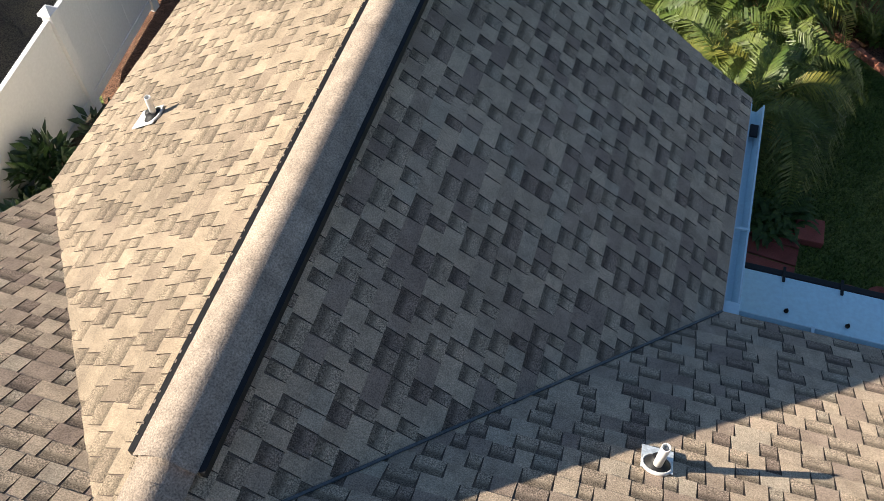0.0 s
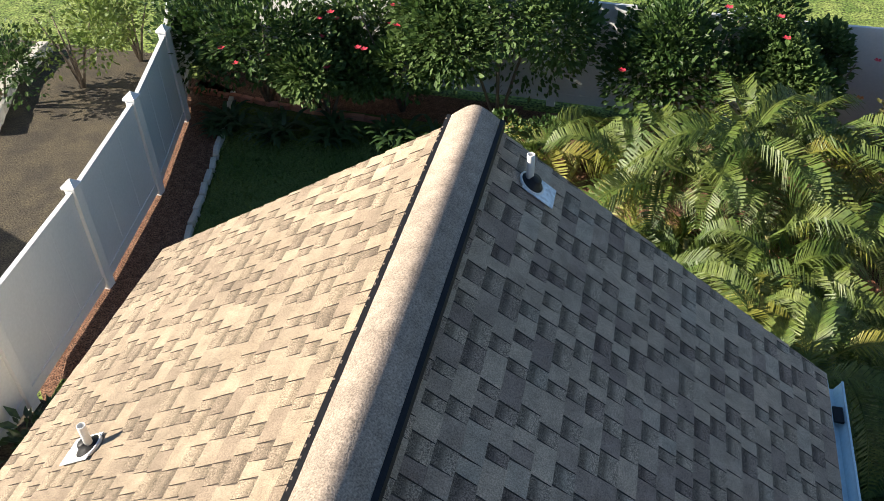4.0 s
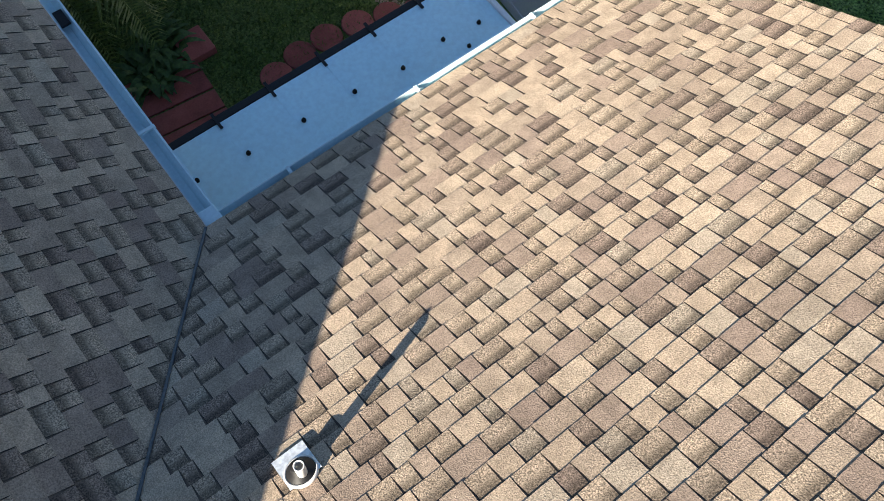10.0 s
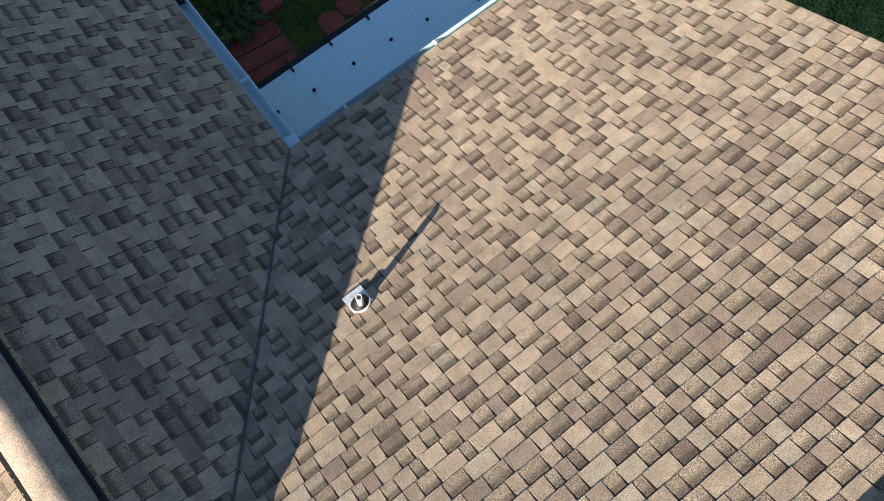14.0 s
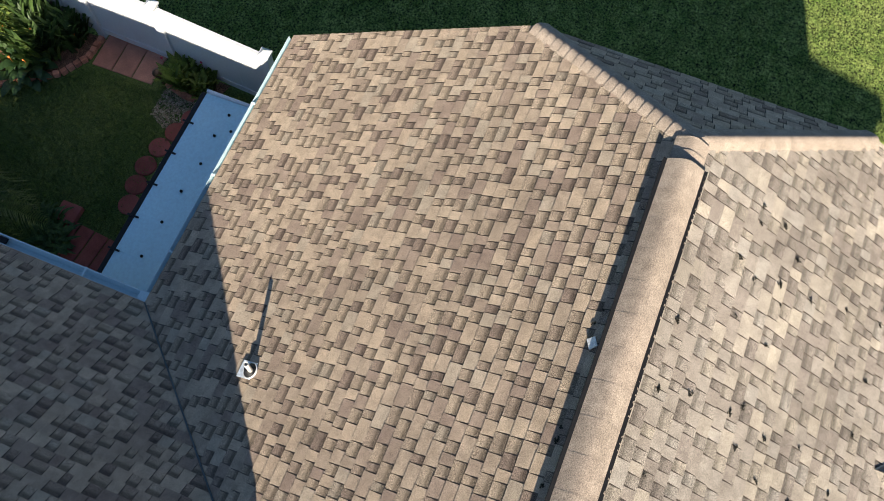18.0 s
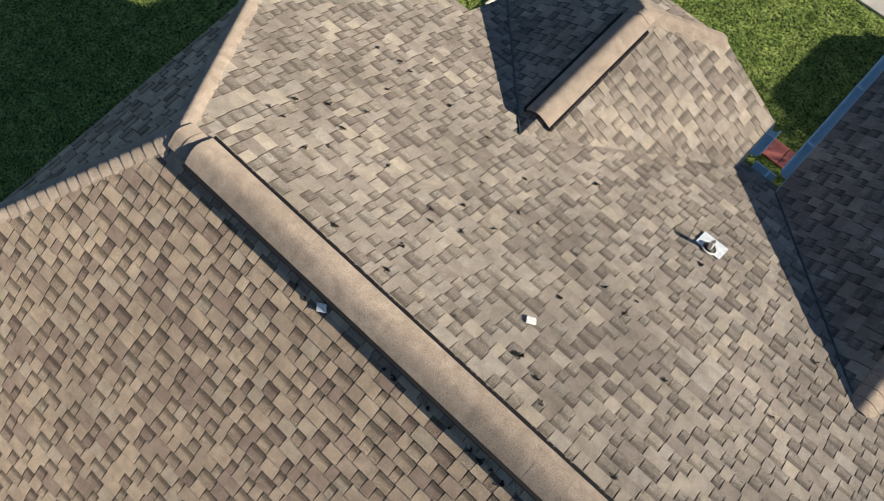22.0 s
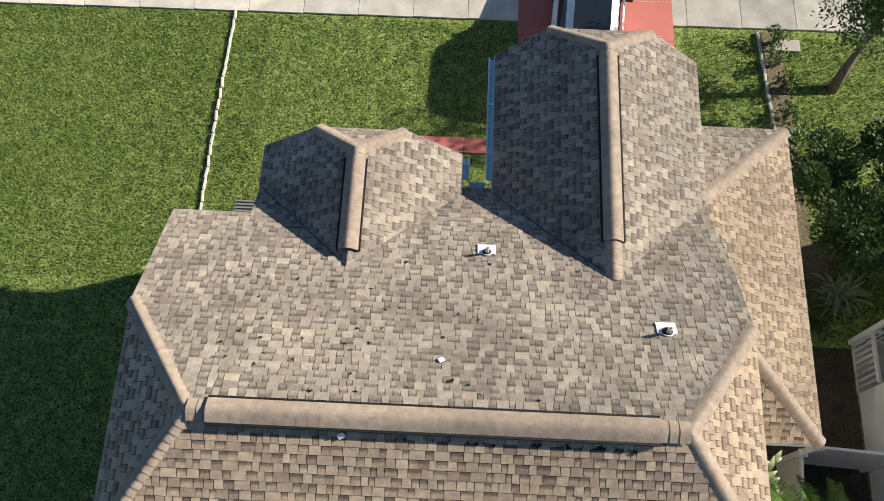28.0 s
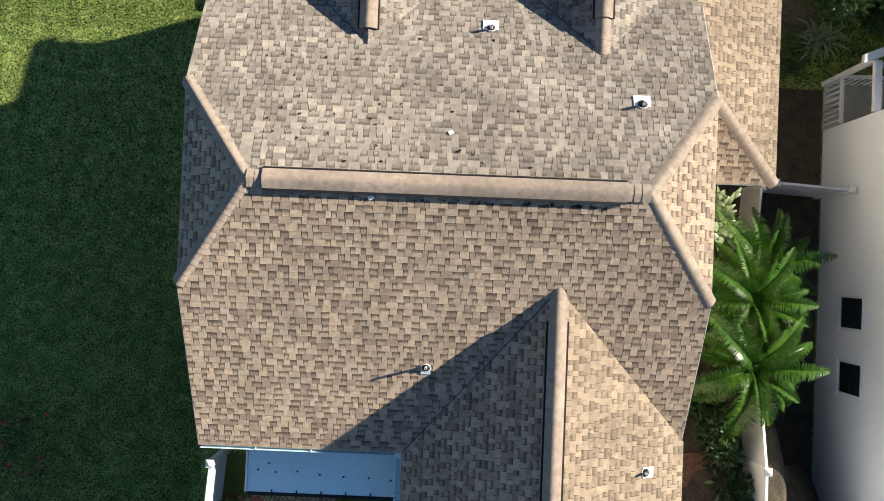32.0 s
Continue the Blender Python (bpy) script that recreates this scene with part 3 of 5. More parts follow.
ridge_vent((GX, 3.3, Z2), (GX, 6.85, Z2), 0.58, "tan ridge vent along the garage wing")
cap_row("ridge_caps", (GX, GY0, Z2), (GX, 3.3, Z2), 0.58, 0.14, 0.03)
cap_row("ridge_caps", (GX, 6.85, Z2), (GX, GYA, Z2), 0.58, 0.14, 0.03)


def valley(a, b, label="dark metal valley strip"):
    a, b = Vector(a), Vector(b)
    d = (b - a).normalized()
    sd = d.cross(Vector((0, 0, 1))).normalized() * 0.008
    up = Vector((0, 0, 0.026))
    part("valley", prism([a - sd + up, a + sd + up, b + sd + up, b - sd + up], (0, 0, -0.02)), M_VALLEY, house, label)


valley((WX, WY0, ZW), (EL, YB, ZB))
valley((FX, FY0, Z1), (FX - F1W, VY, Z1E))
valley((GX, GY0, Z2), (GX - G2W, VY2, Z2E))


def strip(name, a, b, w, h, material, label="", out=(0, 0, 0)):
    """A board from a to b, w thick and h high, its top at the line."""
    a, b = Vector(a), Vector(b)
    d = (b - a).normalized()
    s = d.cross(Vector((0, 0, 1))).normalized() * (w / 2)
    o = Vector(out)
    pts = [a - s + o, b - s + o, b + s + o, a + s + o]
    return part(name, prism(pts, (0, 0, -h)), material, house, label)


# walls below the roofs, set back under the eaves
def wall(name, x0, x1, y0, y1, z0, z1):
    tagged(part(name, boxed(x0, x1, y0, y1, z0, z1), M_STUCCO, house, "beige stucco wall"))


wall("wall", XL + 0.3, XR - 0.3, YB + 0.35, YF - 0.3, 0, ZB - 0.12)
wall("wall", EL + 0.35, ER - 0.35, WY1 + 0.3, YB + 0.5, 0, ZB - 0.12)
wall("wall", FX - F1W + 0.3, FX + F1W - 0.3, YF - 0.6, FY1 - 0.45, 0, Z1E - 0.12)
wall("wall", GX - G2W + 0.3, GX + G2W - 0.3, YF - 0.6, GY1 - 0.6, 0, Z2E - 0.12)
wall("wall", SXW - 0.4, SX - 0.35, SY0 + 0.35, SY1 - 0.35, 0, SZ - 0.12)
for x, f in ((XL + 0.32, 1), (XR - 0.32, -1)):
    pts = [(x, YB + 0.4, ZB - 0.14), (x, YF - 0.3, ZB - 0.14), (x, YF - 0.3, ZF - 0.12), (x, HY, ZH - 0.12), (x, -HY, ZH - 0.12)]
    part("gable_wall", prism(pts, (0.2 * f, 0, 0)), M_STUCCO, house, "beige stucco gable")
part("gable_wall", prism([(EL + 0.4, WY1 + 0.32, ZB - 0.14), (ER - 0.4, WY1 + 0.32, ZE - 0.1), (WX, WY1 + 0.32, ZW - 0.12)], (0, 0.2, 0)), M_STUCCO, house)
part("gable_wall", prism([(FX - F1W + 0.35, FY1 - 0.5, Z1E - 0.15), (FX + F1W - 0.35, FY1 - 0.5, Z1E - 0.15), (FX + f1h, FY1 - 0.5, Z1H - 0.12), (FX - f1h, FY1 - 0.5, Z1H - 0.12)], (0, -0.2, 0)), M_STUCCO, house)
part("gable_wall", prism([(GX - G2W + 0.35, GY1 - 0.65, Z2E - 0.15), (GX + G2W - 0.35, GY1 - 0.65, Z2E - 0.15), (GX + g2h, GY1 - 0.65, Z2H - 0.12), (GX - g2h, GY1 - 0.65, Z2H - 0.12)], (0, -0.2, 0)), M_STUCCO, house)
# fascia boards
for a, b in (((XL, YF, ZF), (FX - F1W, YF, ZF)), ((XL, YB, ZB), (EL, YB, ZB)), ((XL, YB, ZB), hLB), (hLB, hLF), (hLF, (XL, YF, ZF)), (hRB, hRF), (hRB, (XR, YB, ZB)),
             (hRF, (XR, YF, ZF)), ((EL, WY1, ZB), (WX, WY1, ZW)), ((WX, WY1, ZW), (ER, WY1, ZE)), ((ER, WY1, ZE), (ER, YE, ZE)), ((EL, WY1, ZB), (EL, YB, ZB)),
             ((SX, SY0, SZ), (SX, SY1, SZ)), ((SX, SY1, SZ), (SXW, SY1, SZ)), ((SXW, SY0, SZ), (SX, SY0, SZ)),
             ((GX - G2W, VY2, Z2E), (GX - G2W, GY1 - 0.25, Z2E)), ((GX + G2W, VY2, Z2E), (GX + G2W, GY1 - 0.25, Z2E)), ((GX - G2W, GY1 - 0.25, Z2E), (GX - g2h, GY1, Z2H)),
             ((GX + G2W, GY1 - 0.25, Z2E), (GX + g2h, GY1, Z2H)), ((GX - g2h, GY1, Z2H), (GX + g2h, GY1, Z2H)),
             ((FX - F1W, VY, Z1E), (FX - F1W, FY1 - 0.1, Z1E)), ((FX + F1W, VY, Z1E), (FX + F1W, FY1 - 0.1, Z1E)), ((FX - F1W, FY1 - 0.1, Z1E), (FX - f1h, FY1, Z1H)),
             ((FX + F1W, FY1 - 0.1, Z1E), (FX + f1h, FY1, Z1H)), ((FX - f1h, FY1, Z1H), (FX + f1h, FY1, Z1H))):
    c = (Vector(a) + Vector(b)) / 2
    strip("fascia", Vector(a) - Vector((0, 0, 0.02)), Vector(b) - Vector((0, 0, 0.02)), 0.03, 0.16, M_WHITE, "white fascia board")


def gutter(a, b, outward, label="white metal eaves gutter", wide=1.0):
    """A K-shaped gutter channel from a to b, hung on its outward side."""
    a, b, o = Vector(a), Vector(b), Vector(outward).normalized()
    prof = [(0.0, 0.0), (0.0, -0.10), (0.075, -0.10), (0.10, -0.05), (0.12, -0.005), (0.12, 0.012), (0.105, 0.012), (0.105, -0.005), (0.07, -0.088), (0.012, -0.088), (0.012, 0.0)]
    bm = bmesh.new()
    ra = [bm.verts.new(a + o * (x * wide) + Vector((0, 0, z))) for x, z in prof]
    rb = [bm.verts.new(b + o * (x * wide) + Vector((0, 0, z))) for x, z in prof]
    for i in range(len(prof)):
        j = (i + 1) % len(prof)
        bm.faces.new((ra[i], ra[j], rb[j], rb[i]))
    bm.faces.new(ra[::-1]), bm.faces.new(rb)
    bmesh.ops.recalc_face_normals(bm, faces=bm.faces)
    g = part("gutter", bm, M_GUTTER, house, label)
    d = (b - a).normalized()
    n = max(1, int((b - a).length / 1.1))
    for i in range(1, n + 1):
        p = a + d * ((b - a).length * i / (n + 0.5))
        q = boxed(-0.012, 0.012, -0.01, 0.125 * wide, -0.004, 0.02)
        hm = Matrix(((d.x, o.x, 0, p.x), (d.y, o.y, 0, p.y), (d.z, o.z, 1, p.z), (0, 0, 0, 1)))
        bmesh.ops.transform(q, matrix=hm, verts=q.verts)
        part("gutter_strap", q, M_GUTTER, g)
    return g


gutter((EL - 0.01, WY1 + 0.03, ZB - 0.03), (EL - 0.01, YB - 0.13, ZB - 0.03), (-1, 0, 0), "white metal gutter along the shaded wing, tinted for sky light")
gutter((XL + 0.02, YB - 0.01, ZB - 0.03), (EL - 0.13, YB - 0.01, ZB - 0.03), (0, -1, 0), "slim white metal gutter above the patio cover", 0.5)
gutter((GX - G2W - 0.01, GY1 - 0.3, Z2E - 0.03), (GX - G2W - 0.01, 4.9, Z2E - 0.03), (-1, 0, 0), "white metal gutter of the garage wing")
gutter((FX + F1W + 0.13, 4.73, ZP - 0.03), (GX - G2W - 0.12, 4.73, ZP - 0.03), (0, 1, 0), "short white gutter between the gables")
gutter((FX + F1W + 0.01, 4.87, Z1E - 0.03), (FX + F1W + 0.01, FY1 - 0.12, Z1E - 0.03), (1, 0, 0), "short pale gutter of the small gable")
part("gutter_corner", boxed(EL - 0.135, EL - 0.002, YB - 0.135, YB + 0.012, ZB - 0.13, ZB - 0.022, 0.01), M_GUTTER, house, "mitred gutter corner")
part("downspout", boxed(EL - 0.1, EL - 0.03, WY1 + 0.12, WY1 + 0.2, G1, ZB - 0.12, 0.012), M_WHITE, house, "white downspout")
part("gutter_guard", boxed(EL - 0.1, EL - 0.03, WY1 + 0.28, WY1 + 0.42, ZB - 0.05, ZB - 0.03), M_VENT, house, "black gutter outlet")


# ---- vent pipes ----
def vent_pipe(at, slope_dir, h, plate, label, boot=0.078):
    """A PVC pipe through a rubber boot on a flashing plate; slope_dir: downhill (x, y), and the fall."""
    dx, dy, s = slope_dir
    t = thing("vent_pipe", label, "vent pipe", at, "vent pipes")
    n = Vector((dx * s, dy * s, 1)).normalized()
    tilt = Vector((0, 0, 1)).rotation_difference(n).to_matrix().to_4x4()
    down = Vector((dx, dy, -s)).normalized()
    sideways = n.cross(down)
    w, l0, l1 = plate
    pts = [-sideways * w - down * l0, sideways * w - down * l0, sideways * w + down * l1, -sideways * w + down * l1]
    part("flashing", prism([p + n * 0.026 for p in pts], -n * 0.006), M_LEAD, t, "grey metal flashing plate")
    v, f = lathe([(boot, 0.02), (boot * 0.95, 0.035), (boot * 0.6, 0.05), (boot * 0.5, 0.075), (boot * 0.46, 0.08)], 24)
    put("boot", mesh("boot", [tilt @ Vector(p) for p in v], f, M_RUBBER, True), t, None, "black rubber boot")
    v, f = lathe([(boot * 1.1, 0.012), (boot * 1.12, 0.03), (boot * 1.0, 0.034), (boot * 0.99, 0.03)], 24)
    put("collar", mesh("collar", [tilt @ Vector(p) for p in v], f, M_PVC, True), t, None, "pale collar ring")
    r = 0.026
    v, f = lathe([(r, -0.05), (r, h), (r * 0.98, h + 0.004), (r * 0.8, h + 0.004), (r * 0.8, h - 0.12)], 20)
    put("pipe", mesh("pipe", v, f, M_PVC, True), t, None, "white plastic pipe")
    return t


zr_ = lambda x, y: ZR - S * abs(y)
vent_pipe((-0.28, -3.18, zr_(0, -3.18)), (0, -1, S), 0.3, (0.09, 0.05, 0.15), "white vent pipe in a black boot on the sunlit garden slope")
vent_pipe((0.67, 3.09, zr_(0, 3.09)), (0, 1, S), 0.24, (0.15, 0.05, 0.2), "white vent pipe in a black boot near the small gable")
vent_pipe((3.32, 1.62, zr_(0, 1.62)), (0, 1, S), 0.24, (0.15, 0.05, 0.2), "white vent pipe in a black boot near the garage wing", 0.088)
SW = (ZW - ZB) / WE
SE = (ZW - ZE) / (ER - WX)
vent_pipe((3.86, -5.0, ZW - SE * (3.86 - WX)), (1, 0, SE), 0.22, (0.1, 0.06, 0.2), "white vent pipe on the bright wing slope", 0.085)
vent_pipe((1.58, -7.0, ZW - SW * (WX - 1.58)), (-1, 0, SW), 0.24, (0.1, 0.06, 0.19), "white vent pipe on a pale flashing at the wing's end", 0.085)

# ---- patio cover ----
cover = thing("patio_cover", "flat white aluminium patio cover tinted for sky light, with screws along its pans", "patio cover", (-2.2, -5.55, 4.24))
CX0, CX1, CY0, CY1, CZ = -3.88, EL - 0.14, -6.1, YB - 0.1, 4.3
n_pan = 6
for i in range(n_pan):
    x0 = CX0 + (CX1 - CX0) * i / n_pan
    x1 = CX0 + (CX1 - CX0) * (i + 1) / n_pan
    bm = prism([(x0 + 0.0003 + 2.2, CY0 + 5.55, CZ - 4.24 - 0.02), (x1 - 0.0003 + 2.2, CY0 + 5.55, CZ - 4.24 - 0.02), (x1 - 0.0003 + 2.2, CY1 + 5.55, CZ - 4.24 + 0.02), (x0 + 0.0003 + 2.2, CY1 + 5.55, CZ - 4.24 + 0.02)], (0, 0, -0.05))
    part("pan", bm, M_PAN, cover)
bm = boxed(CX0 + 2.2, CX1 + 2.2, CY0 - 0.07 + 5.55, CY0 - 0.005 + 5.55, -0.12, 0.045, 0.008)
part("front_beam", bm, M_BLACK, cover, "black front beam")
bm = boxed(CX0 + 2.2 - 0.05, CX0 + 2.2 - 0.004, CY0 + 5.55, CY1 + 5.55, -0.06, 0.085, 0.006)
part("edge_trim", bm, M_WHITE, cover, "white edge trim")
for x, y in ((-0.94, -5.76), (-1.39, -5.73), (-1.91, -5.72), (-2.4, -5.7), (-2.86, -5.65), (-3.31, -5.68), (-3.67, -5.64), (-3.45, -5.5)):
    v, f = lathe([(0.02, 0.05), (0.02, 0.07), (0.01, 0.075), (0.009, 0.095)], 10)
    put("screw", mesh("screw", [(a + x + 2.2, b + y + 5.55, c) for a, b, c in v], f, M_DEBRIS), cover, None, "rusty screw with washer")
for i in range(1, n_pan):
    x = CX0 + (CX1 - CX0) * i / n_pan + 2.2
    part("bracket", boxed(x - 0.012, x + 0.012, CY0 - 0.1 + 5.55, CY0 + 0.06 + 5.55, 0.044, 0.06), M_BLACK, cover, "black bracket")
for x in (CX0 + 0.05, CX1 - 0.1):
    part("post", boxed(x + 2.2 - 0.03, x + 2.2 + 0.03, CY0 - 0.06 + 5.55, CY0 + 5.55, G1 - 4.24, -0.1, 0.005), M_BLACK, cover, "black post")

# ---- fences ----
def fence(label, posts, height=1.72, first=True):
    """A vinyl privacy fence: posts (x, y) with pyramid caps, and a panel with rails between each two."""
    x0, y0 = posts[0]
    t = thing("fence", label, "fence", (x0, y0, ground_z(y0, x0)), "white vinyl fences")
    base = Vector((x0, y0, ground_z(y0, x0)))
    for i, (x, y) in enumerate(posts):
        p = Vector((x, y, ground_z(y, x))) - base
        part("post", boxed(p.x - 0.065, p.x + 0.065, p.y - 0.065, p.y + 0.065, p.z - 0.3, p.z + height + 0.03, 0.008), M_VINYL, t)
        bm = boxed(p.x - 0.085, p.x + 0.085, p.y - 0.085, p.y + 0.085, p.z + height + 0.03, p.z + height + 0.07, 0.008)
        r = bmesh.ops.create_cone(bm, cap_ends=True, segments=4, radius1=0.112, radius2=0.012, depth=0.07)
        bmesh.ops.rotate(bm, verts=r["verts"], cent=(0, 0, 0), matrix=Matrix.Rotation(radians(45), 3, "Z"))
        bmesh.ops.translate(bm, verts=r["verts"], vec=(p.x, p.y, p.z + height + 0.1))
        part("post_cap", bm, M_VINYL, t, "pyramid cap")
        if i:
            q = Vector((posts[i - 1][0], posts[i - 1][1], ground_z(posts[i - 1][1], posts[i - 1][0]))) - base
            d = p - q
            s = Vector((-d.y, d.x, 0)).normalized()
            n = max(2, int(d.length / 0.3))
            for k in range(n):
                a, b, h = q + d * ((k - 0.01) / n), q + d * ((k + 1.01) / n), 0.016 - 0.0025 * (k % 2)
                pts = [a - s * h, b - s * h, b + s * h, a + s * h]
                part("board", prism([w + Vector((0, 0, height - 0.07)) for w in pts], (0, 0, -height + 0.12)), M_VINYL, t)
            for z in (height, 0.2):
                pts = [q - s * 0.028, p - s * 0.028, p + s * 0.028, q + s * 0.028]
                part("rail", prism([w + Vector((0, 0, z)) for w in pts], (0, 0, -0.11)), M_VINYL, t)
    return t


fence("white vinyl privacy fence along the garden's lawn side", [(-4.6, -5.5), (-4.73, -7.35), (-4.77, -8.7), (-4.8, -9.32), (-4.97, -11.6), (-5.08, -13.95)], 1.38)
fence("white vinyl privacy fence behind the shrubs", [(-4.98, -14.0), (-2.6, -14.05), (-0.2, -14.1), (2.2, -14.2), (4.6, -14.3), (6.9, -14.4), (8.3, -14.45)])
fence("white vinyl privacy fence beside the mulched bed", [(7.5, 0.9), (7.35, -1.3), (7.2, -3.45), (6.76, -5.25), (6.68, -7.1), (6.84, -8.95), (7.12, -10.8), (7.6, -12.6), (8.4, -14.4)], 1.45)
fence("short white vinyl fence between the houses", [(7.62, 0.95), (9.4, 0.85)], 2.0)


# ---- plants ----
def leaf_cloud(r, n, centre, size, leaf, flat=0.6, hollow=0.35, lobes=7):
    """Many small folded leaves spread over lumps round a centre; verts and faces."""
    verts, faces = [], []
    cx, cy, cz = centre
    sx, sy, sz = size
    lump = []
    for _ in range(lobes):
        a, b = r.uniform(0, 2 * math.pi), r.uniform(-0.5, 1)
        lump.append((cx + sx * 0.55 * math.cos(a), cy + sy * 0.55 * math.sin(a), cz + sz * 0.5 * b, r.uniform(0.35, 0.62)))
    for _ in range(n):
        lx, ly, lz, k = r.choice(lump)
        d = Vector((r.gauss(0, 1), r.gauss(0, 1), r.gauss(0, 1) * 0.9 + 0.25)).normalized()
        rad = hollow + (1 - hollow) * r.random() ** 0.5
        p = Vector((lx + d.x * sx * k * rad, ly + d.y * sy * k * rad, lz + d.z * sz * k * rad))
        out = (d + Vector((r.uniform(-0.6, 0.6), r.uniform(-0.6, 0.6), r.uniform(-0.2, 0.8)))).normalized()
        s = leaf * r.uniform(0.6, 1.3)
        side = out.cross(Vector((r.uniform(-1, 1), r.uniform(-1, 1), 1))).normalized()
        up = side.cross(out)
        b = len(verts)
        verts += [p, p + out * s * 0.5 + side * s * flat * 0.5, p + out * s + up * s * -0.15, p + out * s * 0.5 - side * s * flat * 0.5]
        faces += [(b, b + 1, b + 2), (b, b + 2, b + 3)]
    return verts, faces


def shrub(at, size, n, leaf, material, label, category="shrub", seed=1, flower=None, flowers=0, group="", flat=0.6, stem=True):
    r = random.Random(seed)
    t = thing("shrub", label, category, at, group)
    v, f = leaf_cloud(r, n, (0, 0, size[2] * 0.55), (size[0], size[1], size[2] * 0.62), leaf, flat)
    put("foliage", mesh("foliage", v, f, material), t)
    if stem:
        for k in range(4):
            a = 2 * math.pi * k / 4 + r.random()
            tip = Vector((math.cos(a) * size[0] * 0.5, math.sin(a) * size[1] * 0.5, size[2] * 0.8))
            v2, f2 = tube([(0, 0, -0.03), tip * 0.4 + Vector((0, 0, 0.1)), tip], [0.03, 0.02, 0.008], 6)
            put("stem", mesh("stem", v2, f2, M_BARK, True), t)
    for k in range(flowers):
        a, b = r.uniform(0, 2 * math.pi), r.uniform(0.1, 1.0)
        c = Vector((math.cos(a) * size[0] * 1.0 * math.sqrt(1 - b * b * 0.8), math.sin(a) * size[1] * 1.0 * math.sqrt(1 - b * b * 0.8), size[2] * (0.5 + 0.58 * b)))
        vs, fs = [], []
        for j in range(5):
            w = 2 * math.pi * j / 5
            e, g = Vector((math.cos(w), math.sin(w), 0.35)), Vector((-math.sin(w), math.cos(w), 0))
            m = len(vs)
            vs += [c, c + e * 0.035 + g * 0.022, c + e * 0.06, c + e * 0.035 - g * 0.022]
            fs += [(m, m + 1, m + 2, m + 3)]
        put("blossom", mesh("blossom", vs, fs, flower), t, None, "red blossom" if flower is M_PINK else "orange blossom")
    return t


def frond_mesh(length, width, n, droop, seed, material, lift=0.9, curl=0.35, leaflet=0.013, fold=0.32, ahead=0.55):
    """A feather palm leaf along +x: an arched midrib with narrow leaflets on both sides."""
    r = random.Random(seed)
    verts, faces = [], []
    rib = []
    for i in range(13):
        t = i / 12
        rib.append(Vector((length * (t - 0.12 * t * t * droop), 0, length * (lift * t - (lift + droop) * 0.62 * t * t))))
    v, f = tube(rib, [0.018 * (1 - 0.85 * i / 12) + 0.003 for i in range(13)], 5)
    verts += v
    faces += f
    for i in range(n):
        t = 0.16 + 0.84 * i / (n - 1)
        k = min(int(t * 12), 11)
        p = rib[k].lerp(rib[k + 1], t * 12 - k)
        d = (rib[k + 1] - rib[k]).normalized()
        for s in (-1, 1):
            w = width * math.sin(math.pi * (0.12 + 0.86 * t)) ** 0.6 * r.uniform(0.85, 1.1)
            out = (Vector((0, s, 0)) * 0.9 + d * (ahead + r.uniform(-0.12, 0.12)) + Vector((0, 0, fold + r.uniform(-0.12, 0.12)))).normalized()
            tip = p + out * w - Vector((0, 0, curl * w * r.uniform(0.7, 1.3)))
            mid = p + out * w * 0.5 + Vector((0, 0, 0.03 * w))
            b = len(verts)
            e = d * leaflet
            verts += [p - e, p + e, mid + e * 1.2, mid - e * 1.2, tip]
            faces += [(b, b + 1, b + 2, b + 3), (b + 3, b + 2, b + 4)]
    return mesh("frond", verts, faces, material, False)


FRONDS = [frond_mesh(1.5, 0.54, 46, 1.0, 1, M_PALM, 0.9, 0.6, 0.0095, 0.6, 0.8), frond_mesh(1.3, 0.48, 42, 0.7, 2, M_PALM, 0.9, 0.5, 0.0095, 0.65, 0.75),
          frond_mesh(1.6, 0.56, 48, 1.35, 3, M_PALM, 0.9, 0.65, 0.0095, 0.55, 0.85), frond_mesh(1.35, 0.46, 40, 1.1, 4, M_PALM_Y, 0.9, 0.5, 0.0095, 0.55, 0.75),
          frond_mesh(1.2, 0.5, 38, 0.4, 5, M_PALM, 1.3, 0.45, 0.0095, 0.65, 0.75)]


def areca(at, height, n, scale, seed, label, stems=4, yellow=0.2, group="feather palms"):
    """A clump of feather palm stems with arching fronds."""
    r = random.Random(seed)
    t = thing("palm", label, "palm", at, group)
    for k in range(stems):
        a = 2 * math.pi * k / stems + r.random()
        foot = Vector((math.cos(a), math.sin(a), 0)) * r.uniform(0.05, 0.22)
        h = height * r.uniform(0.65, 1.0)
        top = foot * 2.2 + Vector((0, 0, h))
        v, f = tube([foot - Vector((0, 0, 0.05)), (foot + top) / 2 + foot * 0.3, top], [0.045, 0.035, 0.03], 8)
        put("stem", mesh("stem", v, f, M_STEM, True), t, None, "ringed yellow-green stem")
        for j in range(max(3, n // stems)):
            w = 2 * math.pi * (j / max(3, n // stems)) + r.uniform(-0.4, 0.4) + k
            me = FRONDS[3] if r.random() < yellow else r.choice((FRONDS[0], FRONDS[1], FRONDS[2], FRONDS[4]))
            s = scale * r.uniform(0.8, 1.15)
            put("frond", me, t, Matrix.Translation(top - Vector((0, 0, r.uniform(0, 0.25)))) @ Matrix.Rotation(w, 4, "Z") @ Matrix.Rotation(r.uniform(-0.35, 0.25), 4, "Y") @ Matrix.Scale(s, 4))
    return t


